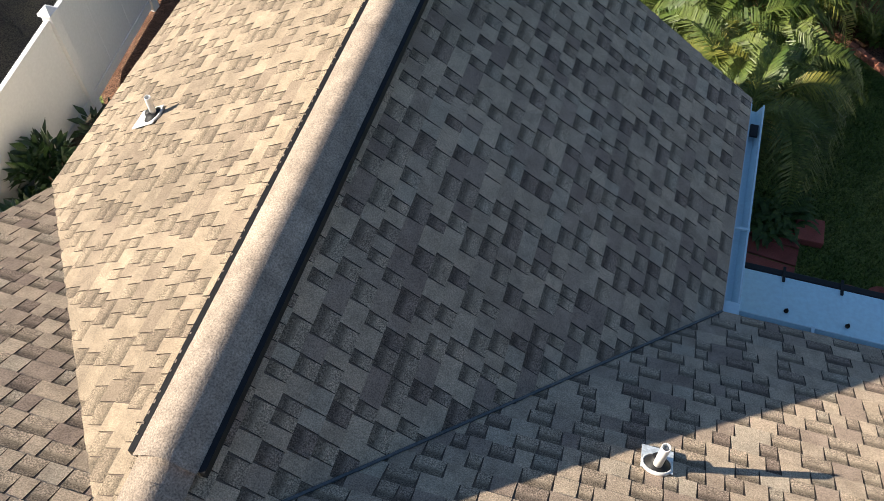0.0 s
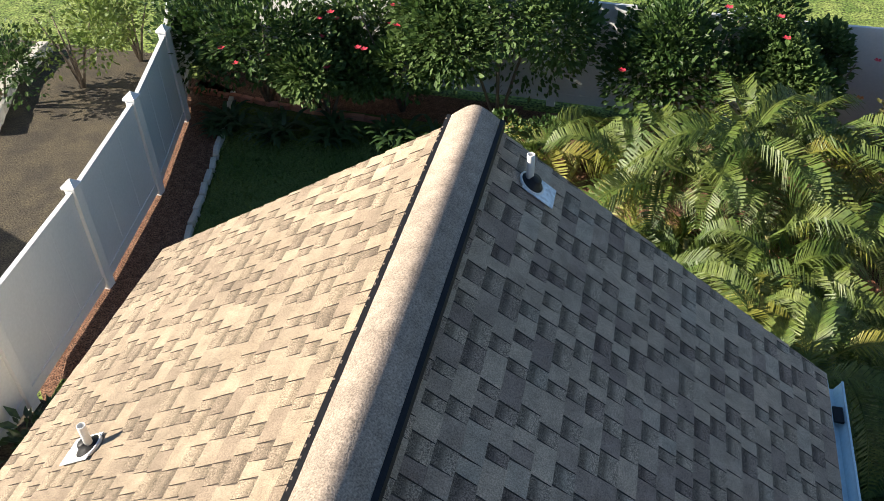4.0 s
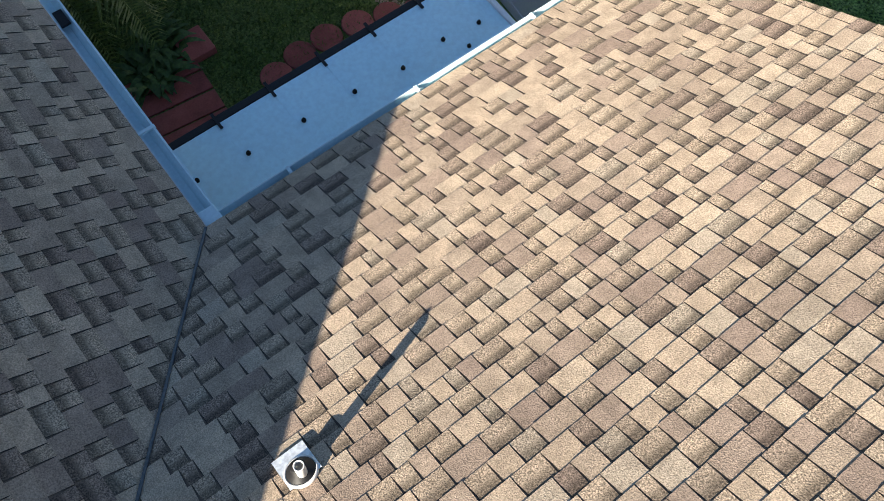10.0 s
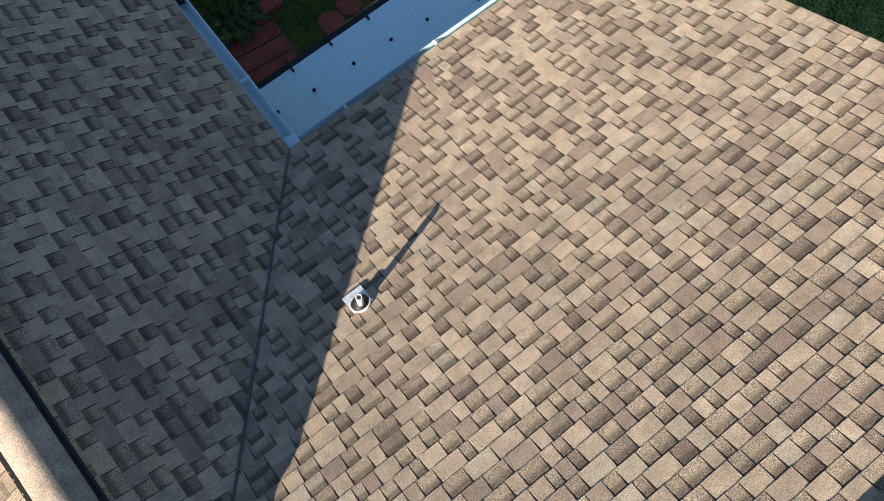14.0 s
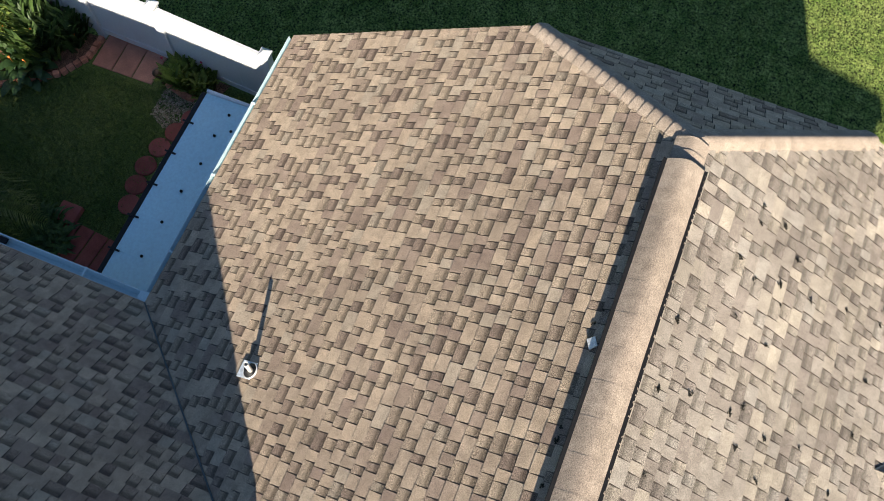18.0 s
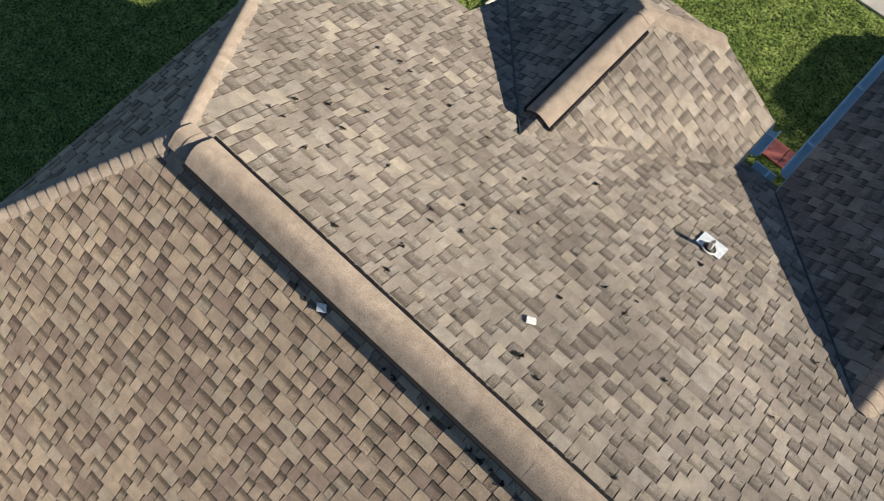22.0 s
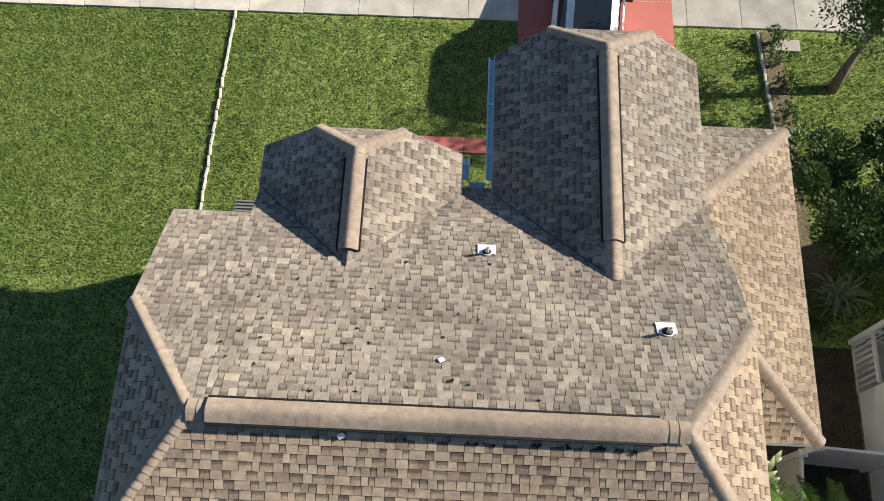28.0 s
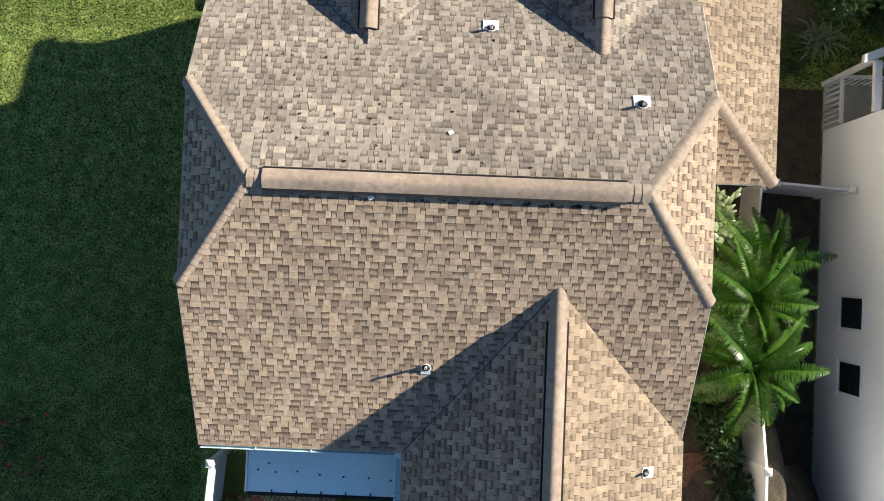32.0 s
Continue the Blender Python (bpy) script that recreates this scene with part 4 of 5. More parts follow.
def strap_plant(at, n, length, width, material, label, category="plant", seed=1, flower=None, flowers=0, group="", reach=0.75):
    """A tuft of arching strap leaves; reach: how far they spread for their length."""
    r = random.Random(seed)
    t = thing("plant", label, category, at, group)
    verts, faces = [], []
    for k in range(n):
        a, ln, up = r.uniform(0, 2 * math.pi), length * r.uniform(0.6, 1.1), r.uniform(0.5, 1.4) + (0.75 - reach)
        d, s = Vector((math.cos(a), math.sin(a), 0)), Vector((-math.sin(a), math.cos(a), 0))
        foot = Vector((r.uniform(-1, 1), r.uniform(-1, 1), 0)) * length * 0.35
        b = len(verts)
        for i in range(5):
            q = i / 4
            p = foot + d * ln * q * reach + Vector((0, 0, ln * (up * q - reach * up * q * q)))
            w = width * math.sin(math.pi * (0.15 + 0.8 * q))
            verts += [p - s * w + Vector((0, 0, 0.01)), p + s * w + Vector((0, 0, 0.01))]
        faces += [(b + 2 * i, b + 2 * i + 1, b + 2 * i + 3, b + 2 * i + 2) for i in range(4)]
    put("leaves", mesh("leaves", verts, faces, material, True), t)
    for k in range(flowers):
        c = Vector((r.uniform(-1, 1) * length * 0.8, r.uniform(-1, 1) * length * 0.8, length * r.uniform(0.5, 0.85)))
        v, f = lathe([(0.003, -0.1), (0.003, 0), (0.016, 0.012), (0.02, 0.03), (0.006, 0.045)], 7)
        put("blossom", mesh("blossom", [Vector(p) + c for p in v], f, flower), t, None, "orange blossom" if flower is M_ORANGE else "pink blossom")
    return t


def tree(at, height, crown, n, leaf, material, label, seed=1, lean=(0.0, 0.0), trunk=0.11, clumps=11):
    """A tapered trunk with limbs and a crown of many small leaves in uneven clumps."""
    r = random.Random(seed)
    t = thing("tree", label, "tree", at, "garden trees")
    top = Vector((lean[0], lean[1], height * 0.5))
    v, f = tube([(0, 0, -0.1), top * 0.35, top * 0.7 + Vector((0.04, -0.05, 0)), top], [trunk * 1.4, trunk, trunk * 0.85, trunk * 0.6], 10)
    put("trunk", mesh("trunk", v, f, M_BARK, True), t, None, "rough brown trunk")
    verts, faces = [], []
    for k in range(clumps):
        a = 2 * math.pi * k / clumps + r.uniform(-0.4, 0.4)
        rad = crown * r.uniform(0.25, 0.85)
        tip = Vector((lean[0] + math.cos(a) * rad, lean[1] + math.sin(a) * rad, height * r.uniform(0.55, 0.98)))
        v, f = tube([top * r.uniform(0.7, 1.0), (top + tip) / 2 + Vector((0, 0, -0.1)), tip], [trunk * 0.5, trunk * 0.3, 0.012], 6)
        put("limb", mesh("limb", v, f, M_BARK, True), t)
        cs = crown * r.uniform(0.2, 0.58)
        v, f = leaf_cloud(r, n // clumps, tip, (cs, cs, cs * 0.75), leaf, 0.55, 0.15, 5)
        faces += [tuple(i + len(verts) for i in q) for q in f]
        verts += v
    put("crown", mesh("crown", verts, faces, material), t)
    return t


# garden palms
for i, (x, y, h, n, s) in enumerate(((-0.55, -11.6, 1.5, 18, 0.95), (0.5, -11.2, 1.2, 16, 0.85), (-1.9, -11.4, 1.35, 16, 0.95), (-1.05, -10.3, 0.9, 16, 0.8), (0.2, -10.2, 0.7, 14, 0.8),
                                     (-1.2, -9.2, 0.75, 15, 0.75), (-0.75, -8.5, 0.95, 14, 0.75))):
    areca((x, y, G1), h, int(n * 1.5), s, 20 + i, "arching feather palm with glossy yellow-green fronds in the garden", 5, 0.12)
areca((1.9, -12.1, G1), 0.75, 14, 0.85, 41, "young upright feather palm beside the shrubs", 2, 0.45)
# palms between the houses
def cycad(at, h, n, seed, label):
    """A short trunk with a full rosette of stiff, dense, arching feather leaves."""
    r = random.Random(seed)
    t = thing("palm", label, "palm", at, "palms between the houses")
    v, f = tube([(0, 0, -0.1), (0.05, 0.02, h * 0.5), (0, 0, h)], [0.16, 0.14, 0.11], 12)
    put("trunk", mesh("trunk", v, f, M_BARK, True), t, None, "rough brown trunk")
    for k in range(n):
        w = 2.4 * k + r.uniform(-0.2, 0.2)
        tilt = -0.75 + 0.95 * k / n + r.uniform(-0.1, 0.1)
        put("frond", CYCAD[k % 3], t, Matrix.Translation((0, 0, h - 0.05)) @ Matrix.Rotation(w, 4, "Z") @ Matrix.Rotation(tilt, 4, "Y") @ Matrix.Scale(r.uniform(0.85, 1.1), 4))
    return t


CYCAD = [frond_mesh(1.6, 0.4, 84, 1.0, 31, M_CYCAD, 0.7, 0.15, 0.0085, 1.3, 0.45), frond_mesh(1.75, 0.42, 90, 1.3, 32, M_CYCAD, 0.85, 0.2, 0.0085, 1.1, 0.5),
         frond_mesh(1.5, 0.38, 80, 0.75, 33, M_CYCAD, 0.6, 0.12, 0.0085, 1.5, 0.45)]
cycad((6.75, -1.75, ground_z(-1.75, 6.75)), 3.1, 26, 60, "large green cycad palm with dense arching fronds between the houses")
cycad((6.7, -3.2, ground_z(-3.2, 6.7)), 2.5, 20, 61, "green cycad palm with long glossy fronds by the fence")
cycad((7.1, -1.0, ground_z(-1.0, 7.1)), 2.5, 14, 62, "smaller green cycad palm near the fence")
# hedge shrubs along the back fence
for i, (x, y, sx, sy, h, fl) in enumerate(((6.5, -13.3, 1.15, 0.75, 1.7, 10), (4.4, -13.5, 1.0, 0.7, 1.9, 8), (2.9, -13.4, 1.2, 0.85, 2.2, 9), (0.2, -13.5, 1.05, 0.75, 2.0, 8), (-1.3, -13.4, 0.8, 0.6, 1.5, 2),
                                           (5.4, -13.0, 0.8, 0.6, 1.2, 4))):
    shrub((x, y, G1), (sx * 1.3, sy * 1.25, h * 1.2), 7000, 0.1, (M_TREE, M_LEAF)[i % 3 == 0], "dense green hibiscus shrub with red blossoms at the fence", "shrub", 80 + i, M_PINK, fl, "hibiscus shrubs")
shrub((2.35, -12.3, G1), (0.55, 0.5, 0.8), 1300, 0.08, M_LEAF, "round green shrub near the wing", "shrub", 90)
for i, (x, y, sx, sy, h) in enumerate(((-3.0, -13.0, 1.0, 0.8, 1.9), (-4.0, -12.3, 0.75, 0.8, 1.7), (-3.3, -12.2, 0.7, 0.6, 1.3))):
    shrub((x, y, G1), (sx * 1.15, sy * 1.15, h * 1.1), 4600, 0.08, M_DRY, "tall loose olive shrub with dry reddish tips", "shrub", 95 + i, M_ORANGE, 8, "olive shrubs")
for i, (x, y, sx, h, m) in enumerate(((-3.55, -10.9, 0.4, 0.5, M_LEAF_L), (-4.1, -11.0, 0.45, 0.65, M_LEAF_L), (-4.25, -10.2, 0.4, 0.6, M_LEAF_L), (-3.1, -10.4, 0.25, 0.3, M_LEAF_L), (-2.5, -10.95, 0.22, 0.28, M_LEAF_L))):
    shrub((x, y, G1), (sx, sx, h), 420, 0.16, m, "bright yellow-green leafy bedding plant in mulch", "plant", 105 + i, None, 0, "bedding plants", 0.45)
for i, (x, y, n, ln) in enumerate(((-4.3, -9.6, 60, 0.75), (-4.1, -9.25, 55, 0.65), (-4.5, -9.05, 50, 0.6), (-3.9, -9.65, 40, 0.55), (-4.4, -10.0, 50, 0.8), (-4.45, -7.05, 110, 0.62), (-4.4, -6.75, 90, 0.55))):
    strap_plant((x, y, G1), int(n * 1.8), ln * 0.85, 0.036, (M_LEAF, M_LEAF_L)[i % 3 == 1 or i > 4], "tuft of green strap leaves with orange blossoms by the fence", "plant", 115 + i, M_ORANGE if i < 5 else M_PINK, 2, "strap-leaved plants", 0.42)
for i, (x, y, n, ln, m) in enumerate(((-4.25, -9.4, 150, 1.0, M_LEAF), (-4.5, -9.75, 130, 1.05, M_LEAF), (-4.05, -9.35, 110, 0.8, M_LEAF), (-4.5, -9.15, 120, 0.9, M_LEAF), (-4.5, -10.5, 90, 1.0, M_LEAF_L),
                                      (-4.3, -11.2, 90, 0.9, M_LEAF_L), (-4.0, -10.3, 70, 0.75, M_LEAF_L), (-3.3, -11.3, 60, 0.6, M_LEAF))):
    strap_plant((x, y, G1), n, ln * 0.78, 0.034, m, "dense tall strap-leaved clump in the mulch bed", "plant", 180 + i, None, 0, "bed plants", 0.4)
for i, (x, y, ln) in enumerate(((-3.6, -10.75, 0.38), (-3.2, -10.7, 0.3), (-2.9, -10.9, 0.28), (-2.6, -11.1, 0.25), (-3.05, -10.25, 0.26), (-3.45, -9.95, 0.3), (-2.2, -11.2, 0.25))):
    strap_plant((x, y, G1), 20, ln, 0.035, M_LEAF_L, "small pale green plant in lit mulch", "plant", 190 + i, None, 0, "small bed plants")
strap_plant((-3.75, -9.45, G1), 30, 0.62, 0.085, M_LEAF_D, "broad-leaved plant with a white flower head", "plant", 130)
for i, (x, y) in enumerate(((-1.55, -7.75), (-1.35, -7.5))):
    strap_plant((x, y, G1), 60, 0.42, 0.03, M_LEAF, "green fern in a dark pot on the red pavers", "fern", 135 + i, None, 0, "potted ferns")
for i, (x, y) in enumerate(((6.3, -5.75), (6.2, -5.25), (6.25, -6.75), (6.15, -4.8), (6.0, -4.3))):
    shrub((x, y, ground_z(y, x)), (0.34, 0.34, (0.75, 0.8, 0.35, 0.8, 0.9)[i]), (420, 420, 130, 420, 480)[i], 0.19, M_LEAF_D, "dark broad-leaved shrub beside the fence", "shrub", 140 + i, None, 0, "side shrubs", 0.4)
for i, (x, y, sc) in enumerate(((6.1, 0.3, 1.0), (6.15, -0.2, 0.8))):
    strap_plant((x, y, 2.6), 40, 0.6 * sc, 0.055, M_FRANGI, "pale frangipani foliage in long pointed leaves", "shrub", 150 + i, None, 0, "frangipani")
# yard behind the mulch strip's fence
for i, (x, y, sx, h) in enumerate(((9.7, -13.2, 0.9, 1.5), (10.6, -12.4, 0.8, 1.2), (9.2, -14.2, 0.7, 1.3))):
    shrub((x, y, ground_z(y, x)), (sx, sx * 0.8, h), 1300, 0.09, (M_LEAF_L, M_LEAF)[i % 2], "loose yellow-green shrub behind the fence", "shrub", 160 + i, None, 0, "yard shrubs")
for i, (x, y) in enumerate(((6.9, -12.5), (6.1, -12.5), (5.2, -12.6), (4.3, -12.7), (3.5, -12.6), (1.2, -12.9))):
    strap_plant((x, y, G1), 70, 0.6, 0.035, M_LEAF_D, "dark strap-leaved plant below the hedge", "plant", 170 + i, None, 0, "hedge bedding")
# plants of the open lawn
for i, (x, y, sx, sy, n) in enumerate(((-10.0, -6.9, 0.8, 0.6, 260), (-10.7, -6.3, 0.9, 0.7, 320), (-11.5, -6.1, 0.8, 0.6, 240), (-10.4, -5.6, 0.8, 0.7, 260))):
    shrub((x, y, ground_z(y, x)), (sx, sy, 0.9), n, 0.075, (M_DRY, M_LEAF)[i % 2], "sparse dry shrub with red tips on the open lawn", "shrub", 240 + i, M_PINK, 2, "lawn shrubs")

# ---- garden ground ----

def patch(name, pts, z, material, label, category, thick=0.03):
    c = (sum(p[0] for p in pts) / len(pts), sum(p[1] for p in pts) / len(pts))
    bm = prism([(x, y, ground_z(y, x) + z) for x, y in pts], (0, 0, -thick))
    ob = part(name, bm, material, None)
    return tagged(ob, label, category, kind="structure")


patch("garden_lawn", [(-4.66, -5.6), (-4.7, -13.9), (7.1, -13.9), (6.15, -9.6), (5.9, -7.6), (4.4, -7.1), (-0.9, -7.1), (-0.9, -5.6)], 0.006, M_TURF, "dense dark green garden lawn", "lawn", 0.05)
EDGE = [(-0.9, -11.2), (-1.9, -10.87), (-2.4, -10.5), (-2.8, -10.15), (-3.3, -9.72), (-3.56, -9.3), (-3.85, -8.92), (-4.25, -8.68), (-4.68, -8.65)]
patch("mulch_bed", EDGE + [(-4.72, -13.9), (2.6, -13.9), (2.6, -11.6), (0.8, -11.5)], 0.012, M_MULCH, "red-brown mulch bed under the palms", "mulch")
patch("mulch_bed", [(4.8, -5.2), (4.9, -7.3), (5.8, -8.0), (6.2, -9.6), (6.7, -11.7), (7.2, -13.6), (8.4, -13.9), (7.65, -11.75), (7.25, -9.6), (7.02, -7.65), (7.02, -5.2)], 0.012, M_MULCH, "dark mulch strip along the fence", "mulch")
# Soil sheet whose darkness includes the shade between the houses.
def side_soil_shade():
    xs, ys = [4.5, 5.0, 5.5, 6.0, 6.5, 7.0, 7.25, 7.5, 7.65, 7.78, 7.9, 8.2, 8.5, 9.0, 9.5], [0.4 * k for k in range(-18, 10)]
    n = len(xs)
    verts = [(x, y, ground_z(y, x) - 0.008) for y in ys for x in xs]
    faces = [(j * n + i, j * n + i + 1, (j + 1) * n + i + 1, (j + 1) * n + i) for j in range(len(ys) - 1) for i in range(n - 1)]
    tagged(put("side_soil_shade", mesh("side_soil_shade", verts, faces, M_SOIL_SHADE, True)), "bare soil between the two houses, darkened to stand for shade", "soil", kind="structure")


side_soil_shade()
# Dark sheet laid over the neighbouring yard in place of its shade.
patch("yard_shade_sheet", [(6.95, -5.4), (6.85, -7.2), (7.05, -9.0), (7.75, -12.5), (8.5, -14.5), (16.0, -14.5), (16.0, -9.0), (9.4, -8.7), (9.4, -6.0)], 0.004, M_SOIL_SHADE, "dark sheet standing in for shade on the neighbouring yard", "soil")
patch("mulch_bed", [(2.6, -13.2), (7.9, -13.5), (7.9, -14.2), (2.6, -14.0)], 0.012, M_MULCH, "dark mulch below the hedge", "mulch")
patch("mulch_bed", [(-4.65, -7.4), (-4.3, -7.25), (-4.22, -6.9), (-4.3, -6.5), (-4.65, -6.4)], 0.014, M_MULCH, "small mulch bed at the fence", "mulch")


def row_of_bricks(name, line, size, material, label, step=0.1, upright=True):
    """Edging stones one behind another along a line."""
    x0, y0 = line[0]
    t = thing(name, label, "edging", (x0, y0, ground_z(y0)))
    t["kind"] = "structure"
    bm = boxed(-size[0] / 2, size[0] / 2, -size[1] / 2, size[1] / 2, -0.03, size[2], 0.014)
    me = bpy.data.meshes.new("edging_stone")
    bm.to_mesh(me)
    bm.free()
    me.materials.append(material)
    r = random.Random(5)
    for i in range(len(line) - 1):
        a, b = Vector(line[i]), Vector(line[i + 1])
        n = max(1, round((b - a).length / step))
        w = math.atan2(b.y - a.y, b.x - a.x)
        for k in range(n):
            p = a.lerp(b, (k + 0.5) / n)
            m = Matrix.Translation((p.x - x0, p.y - y0, ground_z(p.y) - ground_z(y0) + r.uniform(-0.01, 0.008))) @ Matrix.Rotation(w + r.uniform(-0.12, 0.12), 4, "Z") @ Matrix.Rotation(r.uniform(-0.1, 0.1), 4, "X")
            put("edging_stone", me, t, m)
    return t


row_of_bricks("bed_edging", EDGE, (0.1, 0.085, 0.09), M_EDGE, "scalloped terracotta edging round the mulch bed", 0.108)
row_of_bricks("bed_edging", [(-4.3, -7.3), (-4.2, -6.9), (-4.28, -6.5)], (0.1, 0.085, 0.09), M_EDGE, "terracotta edging round a small bed", 0.108)
row_of_bricks("bed_edging", [(5.8, -8.0), (6.2, -9.6), (6.7, -11.7), (7.2, -13.5)], (0.28, 0.08, 0.07), M_CONC, "pale block edging along the mulch strip", 0.29)
row_of_bricks("bed_edging", [(7.85, -13.45), (5.9, -13.2), (4.3, -13.1)], (0.2, 0.09, 0.08), M_EDGE, "red brick edging below the hedge", 0.21)

row_of_bricks("stone_border", [(10.3, -11.6), (10.9, -13.0), (11.0, -14.2)], (0.3, 0.2, 0.2), M_CONC, "rough line of pale blocks in the neighbouring yard", 0.33)
# stepping stones, pavers and pebbles
v, f = lathe([(0.0, -0.03), (0.162, -0.03), (0.165, 0.02), (0.157, 0.03), (0.0, 0.031)], 28)
DISC = mesh("stone_disc", v, f, M_RED, False)
for x, y in ((-2.29, -6.84), (-2.61, -6.91), (-2.94, -6.93), (-3.29, -6.89), (-3.61, -6.79), (-3.9, -6.67)):
    ob = tagged(put("stepping_stone", DISC, None, Matrix.Translation((x, y, G1))), "round red stepping stone set in the lawn edge", "stepping stone", "stepping stones")


def pavers(label, corner, ex, ey, nx, ny, material, z):
    """A field of rectangular pavers on the vectors ex and ey from a corner."""
    t = thing("paving", label, "paving", (corner[0], corner[1], z))
    t["kind"] = "structure"
    ex, ey = Vector((*ex, 0)), Vector((*ey, 0))
    dx, dy = ex / nx, ey / ny
    g = 0.012
    pts = [dx.normalized() * g + dy.normalized() * g, dx - dx.normalized() * g + dy.normalized() * g, dx + dy - dx.normalized() * g - dy.normalized() * g, dy + dx.normalized() * g - dy.normalized() * g]
    bm = prism([p + Vector((0, 0, 0.03)) for p in pts], (0, 0, -0.06))
    me = bpy.data.meshes.new("paver")
    bm.to_mesh(me)
    bm.free()
    me.materials.append(material)
    r = random.Random(9)
    for i in range(nx):
        for j in range(ny):
            put("paver", me, t, Matrix.Translation(dx * i + dy * j + Vector((0, 0, r.uniform(-0.006, 0.006)))))


pavers("salmon concrete pavers at the fence", (-4.18, -8.58), (-0.62, -0.02), (-0.02, 1.05), 1, 3, M_SALMON, G1)
pavers("dark red concrete pavers beside the wing", (-0.78, -7.65), (-1.0, 0.1), (0.08, 0.95), 1, 4, M_RED, G1)
tagged(part("planter_step", boxed(-1.98, -1.68, -7.72, -7.4, G1 - 0.02, G1 + 0.1, 0.012), M_RED), "raised red concrete block beside the pavers", "step")


def pebbles():
    r = random.Random(3)
    verts, faces = [], []
    oct_ = [(1, 0, 0), (0, 1, 0), (-1, 0, 0), (0, -1, 0), (0, 0, 1)]
    for _ in range(1500):
        u, w = r.random(), r.random()
        x = -4.25 + 0.75 * u
        y = -7.3 + 0.75 * w
        if x > -3.65 - 0.35 * (1 - w) + 0.25:
            continue
        s = r.uniform(0.012, 0.024)
        b = len(verts)
        verts += [(x + s * a, y + s * c * r.uniform(0.7, 1.2), G1 + 0.01 + s * e * 0.7) for a, c, e in oct_]
        faces += [(b, b + 1, b + 4), (b + 1, b + 2, b + 4), (b + 2, b + 3, b + 4), (b + 3, b, b + 4)]
    for k in range(900):
        x, y = r.uniform(-4.0, -2.2), r.uniform(-6.75, -6.45)
        s = r.uniform(0.012, 0.022)
        b = len(verts)
        verts += [(x + s * a, y + s * c, G1 + 0.01 + s * e * 0.7) for a, c, e in oct_]
        faces += [(b, b + 1, b + 4), (b + 1, b + 2, b + 4), (b + 2, b + 3, b + 4), (b + 3, b, b + 4)]
    tagged(put("pebbles", mesh("pebbles", verts, faces, M_PEBBLE)), "loose brown river pebbles beside the path", "pebbles", kind="stuff")


pebbles()


def path_light(at, h, label):
    t = thing("path_light", label, "garden light", at, "garden lights")
    v, f = tube([(0, 0, -0.05), (0, 0, h)], 0.014, 8)
    put("stake", mesh("stake", v, f, M_COPPER, True), t)
    v, f = lathe([(0.02, h - 0.1), (0.045, h - 0.09), (0.05, h - 0.02), (0.085, h), (0.03, h + 0.05), (0.008, h + 0.07)], 14)
    put("lamp_head", mesh("lamp_head", v, f, M_COPPER, True), t, None, "dark metal lamp head")


path_light((-4.3, -7.38, G1), 0.32, "low dark metal path light beside the pebbles")
path_light((-3.8, -10.6, G1), 1.35, "tall copper garden lantern on a stake")


def grass_blades(label, n, x0, x1, y0, y1, h, seed, keep, material=None):
    r = random.Random(seed)
    verts, faces = [], []
    while n:
        x, y = r.uniform(x0, x1), r.uniform(y0, y1)
        n -= 1
        if not keep(x, y):
            continue
        z, a, hh = ground_z(y, x) - 0.02, r.uniform(0, 6.3), h * r.uniform(0.5, 1.3)
        w = 0.006 + 0.1 * hh
        dx, dy = math.cos(a) * w, math.sin(a) * w
        b = len(verts)
        verts += [(x - dx, y - dy, z), (x + dx, y + dy, z), (x + r.uniform(-1, 1) * hh * 0.7, y + r.uniform(-1, 1) * hh * 0.7, z + hh)]
        faces.append((b, b + 1, b + 2))
    tagged(put("grass", mesh("grass", verts, faces, material or M_BLADE)), label, "grass", kind="stuff")


def in_garden(x, y):
    if y < -8.6 and x < -2.2 - (y + 10.6) * 0.95:
        return False
    return not (x > -1.75 and y > -7.7) and not (x < -4.15 and y < -7.4) and not (y > -5.9) and not (x < -2.2 and -6.8 < y < -6.4)


grass_blades("short mown grass in the garden", 60000, -4.6, -0.8, -11.0, -5.9, 0.062, 1, in_garden, M_BLADE_G)
grass_blades("mown grass of the open lawn", 110000, -14.0, -4.9, -16.0, 12.2, 0.05, 2, lambda x, y: True)
grass_blades("longer grass at the far end of the lawn", 110000, -27.0, -14.0, -22.0, 4.0, 0.07, 7, lambda x, y: True)
grass_blades("mown grass before the house", 110000, -14.0, 8.2, 4.5, 12.2, 0.05, 3, lambda x, y: not (1.5 < x < 6.1))
grass_blades("mown grass strip along the street", 60000, -14.0, 14.0, 13.6, 17.4, 0.05, 5, lambda x, y: not (1.5 < x < 6.0))
grass_blades("grass of the planted side yard", 25000, 8.7, 13.0, 4.4, 12.2, 0.055, 6, lambda x, y: True)
grass_blades("grass of the shaded back yard", 30000, 2.8, 6.7, -13.0, -8.0, 0.062, 4, lambda x, y: x < 5.8 - (y + 8.0) * 0.24, M_BLADE_G)


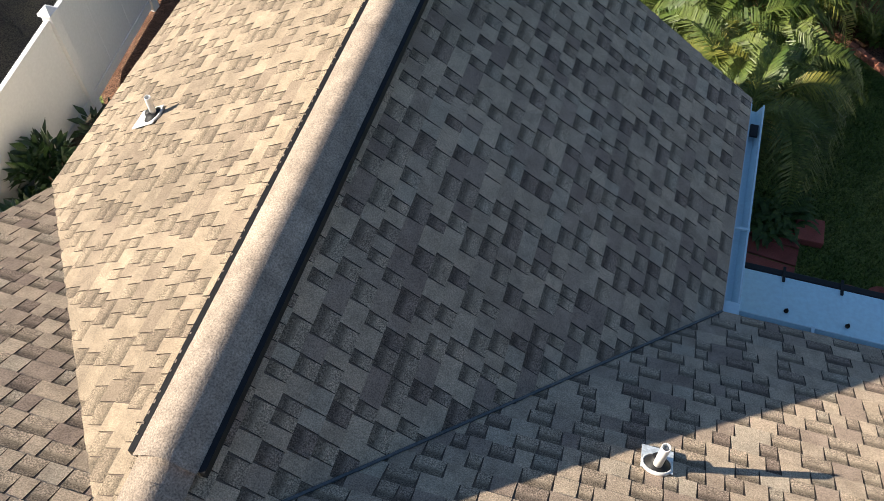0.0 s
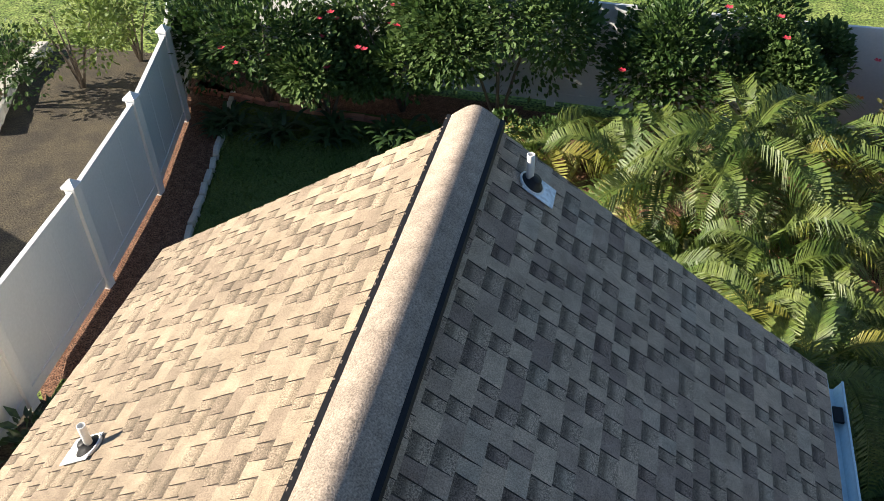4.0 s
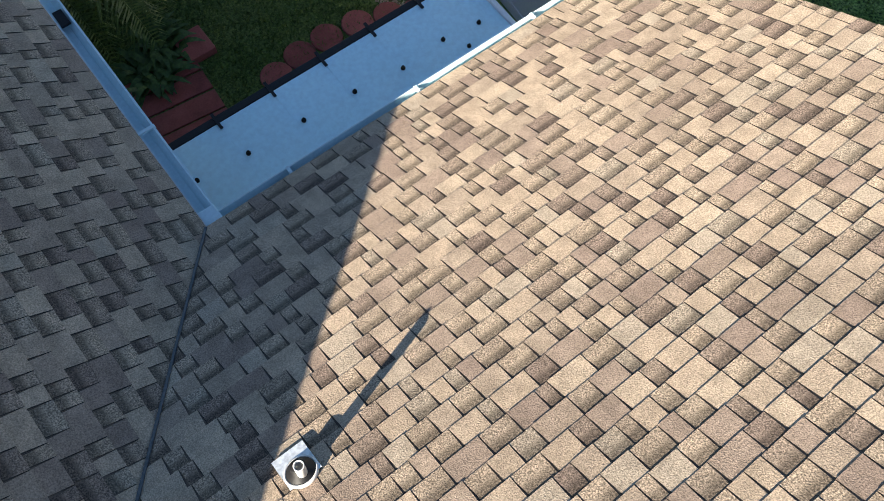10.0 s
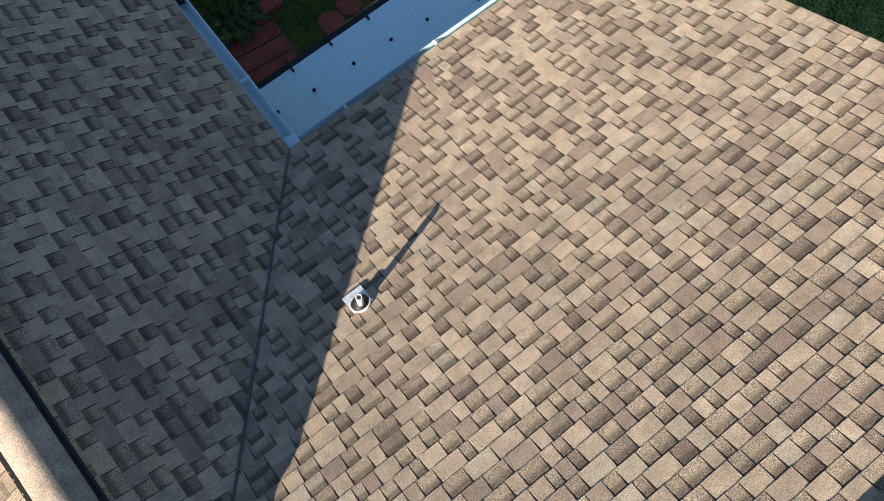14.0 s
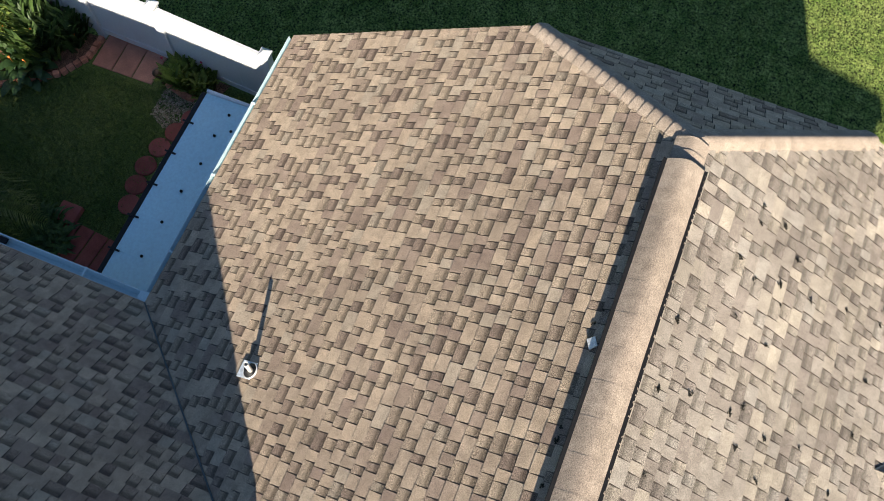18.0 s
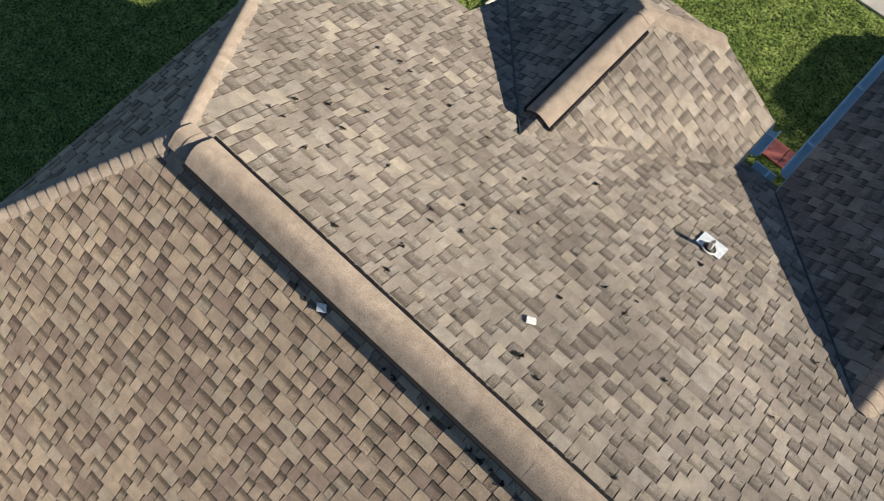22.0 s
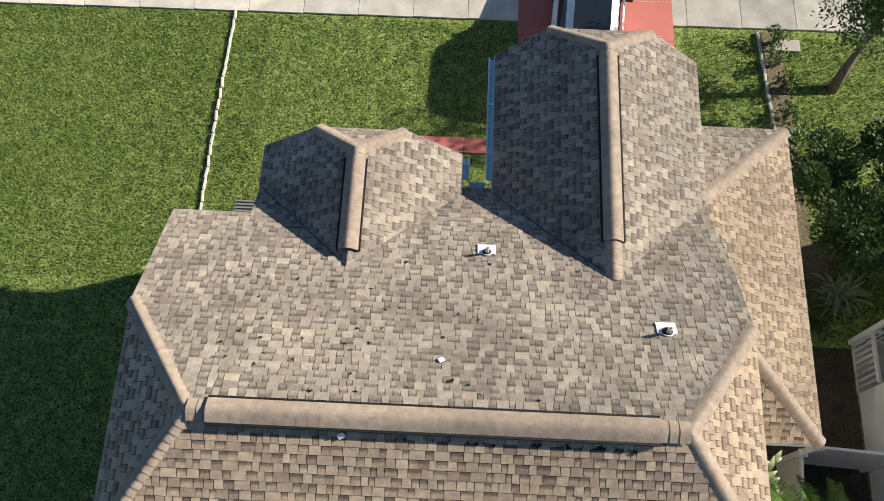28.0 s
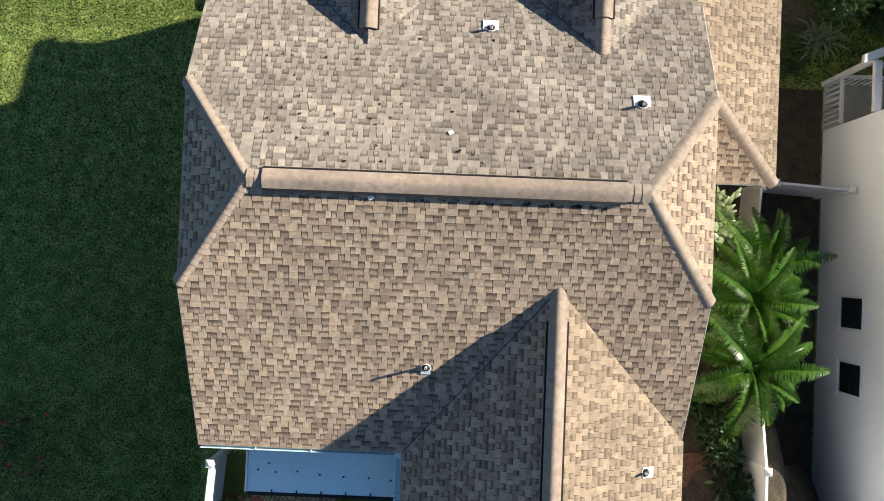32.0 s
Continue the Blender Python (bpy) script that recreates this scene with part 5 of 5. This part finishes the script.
def board_fence():
    t = thing("board_fence", "weathered grey wooden board fence at the lawn's end", "fence", (-17.0, -21.0, ground_z(-21.0, -17.0)))
    bm = boxed(-0.068, 0.068, -0.01, 0.01, 0.03, 1.75, 0.006)
    me = bpy.data.meshes.new("board")
    bm.to_mesh(me)
    bm.free()
    me.materials.append(M_GREYWOOD)
    r = random.Random(6)
    for i in range(84):
        put("board", me, t, Matrix.Translation((0.14 * i, r.uniform(-0.006, 0.006), r.uniform(-0.02, 0.02))))
    for z in (0.35, 1.4):
        part("rail", boxed(-0.1, 11.8, -0.06, -0.022, z, z + 0.09), M_GREYWOOD, t)


board_fence()
tagged(part("utility_cover", boxed(-15.4, -14.7, -6.9, -6.4, ground_z(-6.2, -13) - 0.05, ground_z(-6.2, -13) + 0.04, 0.02), M_CONC), "pale concrete utility cover set in the lawn", "cover")

# ---- street side ----
walk_way = thing("sidewalk", "pale concrete sidewalk in square slabs", "sidewalk", (0, 12.85, G0), kind="structure")
bm = boxed(-0.735, 0.735, -0.52, 0.52, -0.1, 0.03, 0.01)
SLAB = bpy.data.meshes.new("slab")
bm.to_mesh(SLAB)
bm.free()
SLAB.materials.append(M_CONC)
for i in range(-14, 15):
    x = 0.3 + 0.74 + i * 1.48
    if 1.5 < x < 5.0:
        continue
    put("slab", SLAB, walk_way, Matrix.Translation((x, 0.02 * x * 0.6, 0)))
driveway = thing("driveway", "dull red painted concrete driveway in wide slabs", "driveway", (1.66, 6.8, G0), kind="structure")
for i in range(12):
    part("slab", boxed(0.0, 4.18, 1.27 * i + 0.006, 1.27 * i + 1.264, -0.1, 0.035, 0.006), M_DRIVE, driveway)
front_path = thing("front_path", "dull red painted concrete path in slabs before the house", "path", (-3.6, 8.26, G0), kind="structure")
for i in range(4):
    part("slab", boxed(1.31 * i + 0.008, 1.31 * i + 1.302, 0.0, 0.42, -0.1, 0.028, 0.006), M_DRIVE, front_path)
tagged(part("road", boxed(-80, 80, 17.5, 26, -0.12, 0.0), mat("asphalt", (0.05, 0.05, 0.052), (0.07, 0.07, 0.07), 3, 0.9, 0.4, 80)), "grey asphalt street", "road", kind="structure")
row_of_bricks("lawn_edging", [(-6.05, 5.6), (-6.04, 8.5), (-6.0, 10.5), (-5.95, 12.27)], (0.3, 0.06, 0.05), M_CONC, "thin line of pale edging blocks across the lawn", 0.31)
row_of_bricks("lawn_edging", [(8.1, 12.3), (8.21, 10.45), (8.35, 8.2)], (0.3, 0.07, 0.06), M_CONC, "pale edging blocks beside the planted strip", 0.31)
patch("mulch_bed", [(8.2, 12.3), (8.28, 10.4), (8.4, 4.2), (9.0, 4.2), (8.7, 12.3)], 0.01, M_LITTER, "narrow strip of leaf litter and soil", "mulch")
patch("mulch_bed", [(8.1, 6.2), (8.2, 4.9), (9.2, 4.7), (9.4, 6.2)], 0.014, M_LITTER, "leaf litter under the dark tree", "mulch")
tagged(part("meter_cover", boxed(8.5, 9.2, 11.74, 12.1, -0.05, 0.04, 0.015), M_CONC), "pale concrete meter cover in the grass", "cover")


def air_unit():
    t = thing("air_conditioner", "grey air-conditioning unit on the lawn by the wall", "air conditioner", (-4.62, 5.92, 0.0))
    part("casing", boxed(-0.4, 0.4, -0.4, 0.4, 0.04, 0.8, 0.02), mat("grey_casing", (0.2, 0.21, 0.21), None, 4, 0.5, 0.1), t)
    part("pad", boxed(-0.5, 0.5, -0.5, 0.5, -0.05, 0.05), M_CONC, t, "concrete pad")
    for k in range(9):
        part("grille_bar", boxed(-0.36, 0.36, -0.34 + k * 0.085 - 0.012, -0.34 + k * 0.085 + 0.012, 0.8, 0.815), M_BLACK, t)


air_unit()
shrub((0.3, 5.6, G0), (0.4, 0.4, 1.6), 700, 0.1, M_LEAF, "green bush growing beside the entry path", "shrub", 230)


strap_plant((9.4, 4.95, G0), 70, 0.75, 0.035, M_FRANGI, "spiky pale-edged plant in the soil between the houses", "plant", 236)


def car():
    """A white sport utility car seen from above, nose towards the street."""
    t = thing("car", "white sport utility car with dark roof glass on the driveway", "car", (3.40, 11.75, 0.035))
    t.rotation_euler[2] = radians(-4.5)

    def ring(y, w, z, c=0.12):
        return [(-w, y, z - c), (-w + c, y, z), (w - c, y, z), (w, y, z - c)]

    stations = [(-2.05, 0.80, 0.95), (-1.9, 0.88, 1.0), (-1.2, 0.91, 1.02), (0.6, 0.91, 1.03), (1.0, 0.9, 1.02), (1.75, 0.86, 0.95), (2.02, 0.76, 0.86), (2.12, 0.66, 0.74)]
    bm = bmesh.new()
    rows = []
    for y, w, z in stations:
        rows.append([bm.verts.new(p) for p in [(-w, y, 0.3)] + ring(y, w, z, 0.1) + [(w, y, 0.3)]])
    for a, b in zip(rows, rows[1:]):
        for i in range(5):
            bm.faces.new((a[i], a[i + 1], b[i + 1], b[i]))
    bm.faces.new(rows[0]), bm.faces.new(rows[-1][::-1])
    bmesh.ops.recalc_face_normals(bm, faces=bm.faces)
    bmesh.ops.bevel(bm, geom=bm.edges, offset=0.03, segments=2, affect="EDGES")
    part("body", bm, M_CARW, t, "", True)
    bm = bmesh.new()
    rows = []
    for y, w, z in ((-1.95, 0.76, 1.0), (-1.3, 0.64, 1.57), (0.48, 0.64, 1.6), (1.0, 0.76, 1.0)):
        rows.append([bm.verts.new(p) for p in ((-w - 0.06, y, 0.98), (-w, y, z), (w, y, z), (w + 0.06, y, 0.98))])
    for a, b in zip(rows, rows[1:]):
        for i in range(3):
            bm.faces.new((a[i], a[i + 1], b[i + 1], b[i]))
    bm.faces.new(rows[0]), bm.faces.new(rows[-1][::-1])
    bmesh.ops.recalc_face_normals(bm, faces=bm.faces)
    bmesh.ops.bevel(bm, geom=bm.edges, offset=0.05, segments=3, affect="EDGES")
    part("cabin", bm, M_CARW, t, "", True)
    part("roof_glass", boxed(-0.46, 0.46, -0.92, 0.27, 1.57, 1.612, 0.012), M_GLASS, t, "dark panoramic roof glass")
    part("windscreen", prism([(-0.6, 0.54, 1.55), (0.6, 0.54, 1.55), (0.72, 0.99, 1.05), (-0.72, 0.99, 1.05)], (0, 0.02, 0.02)), M_GLASS, t, "dark windscreen")
    part("cowl", boxed(-0.74, 0.74, 0.98, 1.09, 1.0, 1.05, 0.012), M_BLACK, t, "black wiper cowl")
    part("rear_window", prism([(-0.58, -1.36, 1.53), (0.58, -1.36, 1.53), (0.68, -1.88, 1.08), (-0.68, -1.88, 1.08)], (0, -0.02, 0.02)), M_GLASS, t, "dark rear window")
    for s in (-1, 1):
        part("side_window", prism([(s * 0.665, -1.3, 1.5), (s * 0.665, 0.38, 1.52), (s * 0.80, 0.8, 1.08), (s * 0.80, -1.7, 1.08)], (s * 0.025, 0, 0.01)), M_GLASS, t, "dark side window")
        part("mirror", boxed(s * 0.98 - 0.1, s * 0.98 + 0.1, 0.62, 0.76, 1.0, 1.14, 0.03), M_BLACK, t, "black wing mirror")
        part("headlight", boxed(s * 0.62 - 0.14, s * 0.62 + 0.14, 2.02, 2.17, 0.66, 0.8, 0.03), M_GLASS, t, "headlight")
        part("tail_light", boxed(s * 0.76 - 0.05, s * 0.76 + 0.05, -2.08, -1.97, 0.75, 0.92, 0.02), M_PINK, t, "red tail light")
        for y in (-1.35, 1.35):
            v, f = lathe([(0.2, -0.1), (0.33, -0.1), (0.34, -0.05), (0.34, 0.05), (0.33, 0.1), (0.2, 0.1)], 24)
            m = Matrix.Translation((s * 0.82, y, 0.34)) @ Matrix.Rotation(radians(90), 4, "Y")
            w = put("wheel", mesh("wheel", [m @ Vector(p) for p in v], f, M_RUBBER, True), t, None, "black tyre")
            v, f = lathe([(0.02, 0.1), (0.19, 0.1), (0.2, 0.08)], 16)
            put("rim", mesh("rim", [m @ Vector((a, b, c * s)) for a, b, c in v], f, M_LEAD, True), w, None, "grey alloy rim")


car()
tree((9.9, 10.6, G0), 4.3, 2.2, 15000, 0.1, M_TREE, "slender street tree with a loose green crown", 201, (0.5, 1.0), 0.11, 15)
tree((9.35, 5.8, G0), 3.9, 1.9, 30000, 0.1, M_LEAF, "dense dark green tree between the houses", 202, (-0.1, 0.1), 0.13, 16)
strap_plant((8.35, 4.6, G0), 60, 0.6, 0.03, M_LEAF_L, "spiky yellow-green strap plant under the tree", "plant", 210)
strap_plant((8.7, 4.2, G0), 40, 0.5, 0.03, M_LEAF, "green strap plant in leaf litter", "plant", 211)
for i, (x, y) in enumerate(((8.5, 11.3), (8.6, 10.6), (8.55, 9.7), (8.6, 8.9), (8.5, 12.0))):
    shrub((x, y, G0), (0.3, 0.3, 0.4), 260, 0.08, M_LEAF, "small green shrub in the planted strip", "shrub", 215 + i, None, 0, "strip shrubs")


# ---- neighbouring house ----
def neighbour():
    NX = 9.55
    t = thing("neighbour_house", "pale stucco neighbouring house with dark windows", "house", (NX, -2.0, 0.0))
    o = Vector((NX, -2.0, 0.0))
    part("wall", prism([Vector((x, y, 3.9)) - o for x, y in ((NX, -8.6), (NX + 7, -8.6), (NX + 7, 2.55), (NX, 2.55))], (0, 0, -4.2)), M_NSTUCCO, t, "pale stucco wall")
    part("roof", prism([Vector(p) - o for p in ((NX - 0.02, -8.7, 3.9), (NX + 3.6, -8.7, 4.9), (NX + 3.6, 2.3, 4.9), (NX - 0.02, 2.6, 3.9))], (0, 0, 0.1)), M_FELT, t, "brown shingle roof")
    for y in (-2.02, -3.55):
        w = part("window", boxed(-0.03, 0.03, y + 2 - 0.4, y + 2 + 0.4, 1.36, 2.46, 0.01), M_WHITE, t, "white window frame")
        for k in (0, 1):
            part("pane", boxed(-0.045, -0.02, y + 2 - 0.35, y + 2 + 0.35, 1.42 + k * 0.51, 1.9 + k * 0.51), M_GLASS, w, "dark glass pane")
        part("sill", boxed(-0.09, -0.03, y + 2 - 0.45, y + 2 + 0.45, 1.3, 1.35, 0.01), M_WHITE, w)
    # balcony-like porch at the corner: posts, sloping beam and a slatted rail
    for x, y in ((-0.02, 5.75), (1.3, 6.2)):
        part("porch_post", boxed(x - 0.06, x + 0.06, y - 0.06, y + 0.06, -0.05, 2.7, 0.012), M_WHITE, t, "white porch post")
    part("porch_beam", prism([(-0.35, 5.62, 2.84), (-0.33, 5.82, 2.84), (3.2, 7.3, 2.84), (3.3, 7.1, 2.84)], (0, 0, -0.16)), M_WHITE, t, "white porch beam")
    part("porch_beam", boxed(-0.08, 0.08, 4.56, 5.7, 2.66, 2.8, 0.01), M_WHITE, t, "white porch beam")
    part("porch_floor", boxed(-0.02, 4.0, 4.56, 5.8, -0.1, 0.06), M_CONC, t, "concrete porch floor")
    # Unseen wall added under the porch roof to keep sun off the gap.
    part("shade_wall", boxed(1.7, 6.5, 4.56, 8.9, -0.05, 3.0), M_NSTUCCO, t, "unseen pale wall added to shade the gap")
    part("porch_roof", boxed(0.3, 6.5, 4.7, 9.0, 3.0, 3.12), M_FELT, t, "grey shingled porch roof")
    for k in range(8):
        part("baluster", boxed(-0.025, 0.025, 4.66 + k * 0.14, 4.7 + k * 0.14, 0.1, 0.95), M_WHITE, t)
        part("baluster", boxed(0.12 + k * 0.16, 0.16 + k * 0.16, 5.72, 5.76, 0.1, 0.95), M_WHITE, t)
    part("rail", boxed(-0.04, 0.04, 4.58, 5.74, 0.95, 1.03, 0.01), M_WHITE, t, "white porch rail")
    part("rail", boxed(0.045, 1.3, 5.7, 5.78, 0.95, 1.03, 0.01), M_WHITE, t, "white porch rail")


neighbour()


# ---- small things on the roof ----
def debris():
    """Dark clumps of rotten leaves caught on the street slope and along the ridge vent."""
    r = random.Random(12)
    spots = [(-1.72, 0.35), (-3.34, 2.33), (-0.86, 1.81), (0.24, 1.78)]
    spots += [(r.uniform(-3.2, 2.2), 0.35 + 2.6 * r.random() ** 1.3) for _ in range(46)]
    spots += [(r.uniform(-1.6, 2.6), -0.24 - abs(r.gauss(0, 0.02))) for _ in range(26)]
    grp = "leaf clumps on the roof"
    for x, y in spots:
        s = r.uniform(0.016, 0.036)
        n = Vector((0, S if y > 0 else -S, 1)).normalized()
        verts, faces = [], []
        for k in range(r.randint(7, 13)):
            a = r.uniform(0, 6.3)
            p = Vector((math.cos(a), math.sin(a), 0)) * s * r.random()
            q = Vector((r.uniform(-1, 1), r.uniform(-1, 1), r.uniform(0.05, 0.4))).normalized() * s * 0.7
            w = q.cross(n).normalized() * s * 0.5
            b = len(verts)
            verts += [p - w, p + w, p + q + w * 0.3, p + q - w * 0.3]
            faces.append((b, b + 1, b + 2, b + 3))
        m = Matrix.Translation((x, y, ZR - S * abs(y) + 0.016)) @ Vector((0, 0, 1)).rotation_difference(n).to_matrix().to_4x4()
        tagged(put("leaf_clump", mesh("leaf_clump", verts, faces, M_DEBRIS), None, m), "small dark clump of rotten leaves on shingles", "leaf debris", grp)


debris()
for x, y, s in ((-1.26, -0.24, 0.05), (0.01, 0.94, 0.045)):
    n = Vector((0, S if y > 0 else -S, 1)).normalized()
    m = Matrix.Translation((x, y, ZR - S * abs(y) + 0.02)) @ Vector((0, 0, 1)).rotation_difference(n).to_matrix().to_4x4() @ Matrix.Rotation(0.6, 4, "Z")
    tagged(put("scrap", mesh("scrap", [(-s, -s * 0.7, 0), (s, -s * 0.8, 0.006), (s * 0.9, s * 0.7, 0.012), (-s * 0.9, s * 0.8, 0.004), (-s, -s * 0.7, 0.012), (s, -s * 0.8, 0.018), (s * 0.9, s * 0.7, 0.024), (-s * 0.9, s * 0.8, 0.016)],
                             [(3, 2, 1, 0), (4, 5, 6, 7), (0, 1, 5, 4), (1, 2, 6, 5), (2, 3, 7, 6), (3, 0, 4, 7)], M_PAPER), None, m), "small white scrap lying on the shingles", "scrap")
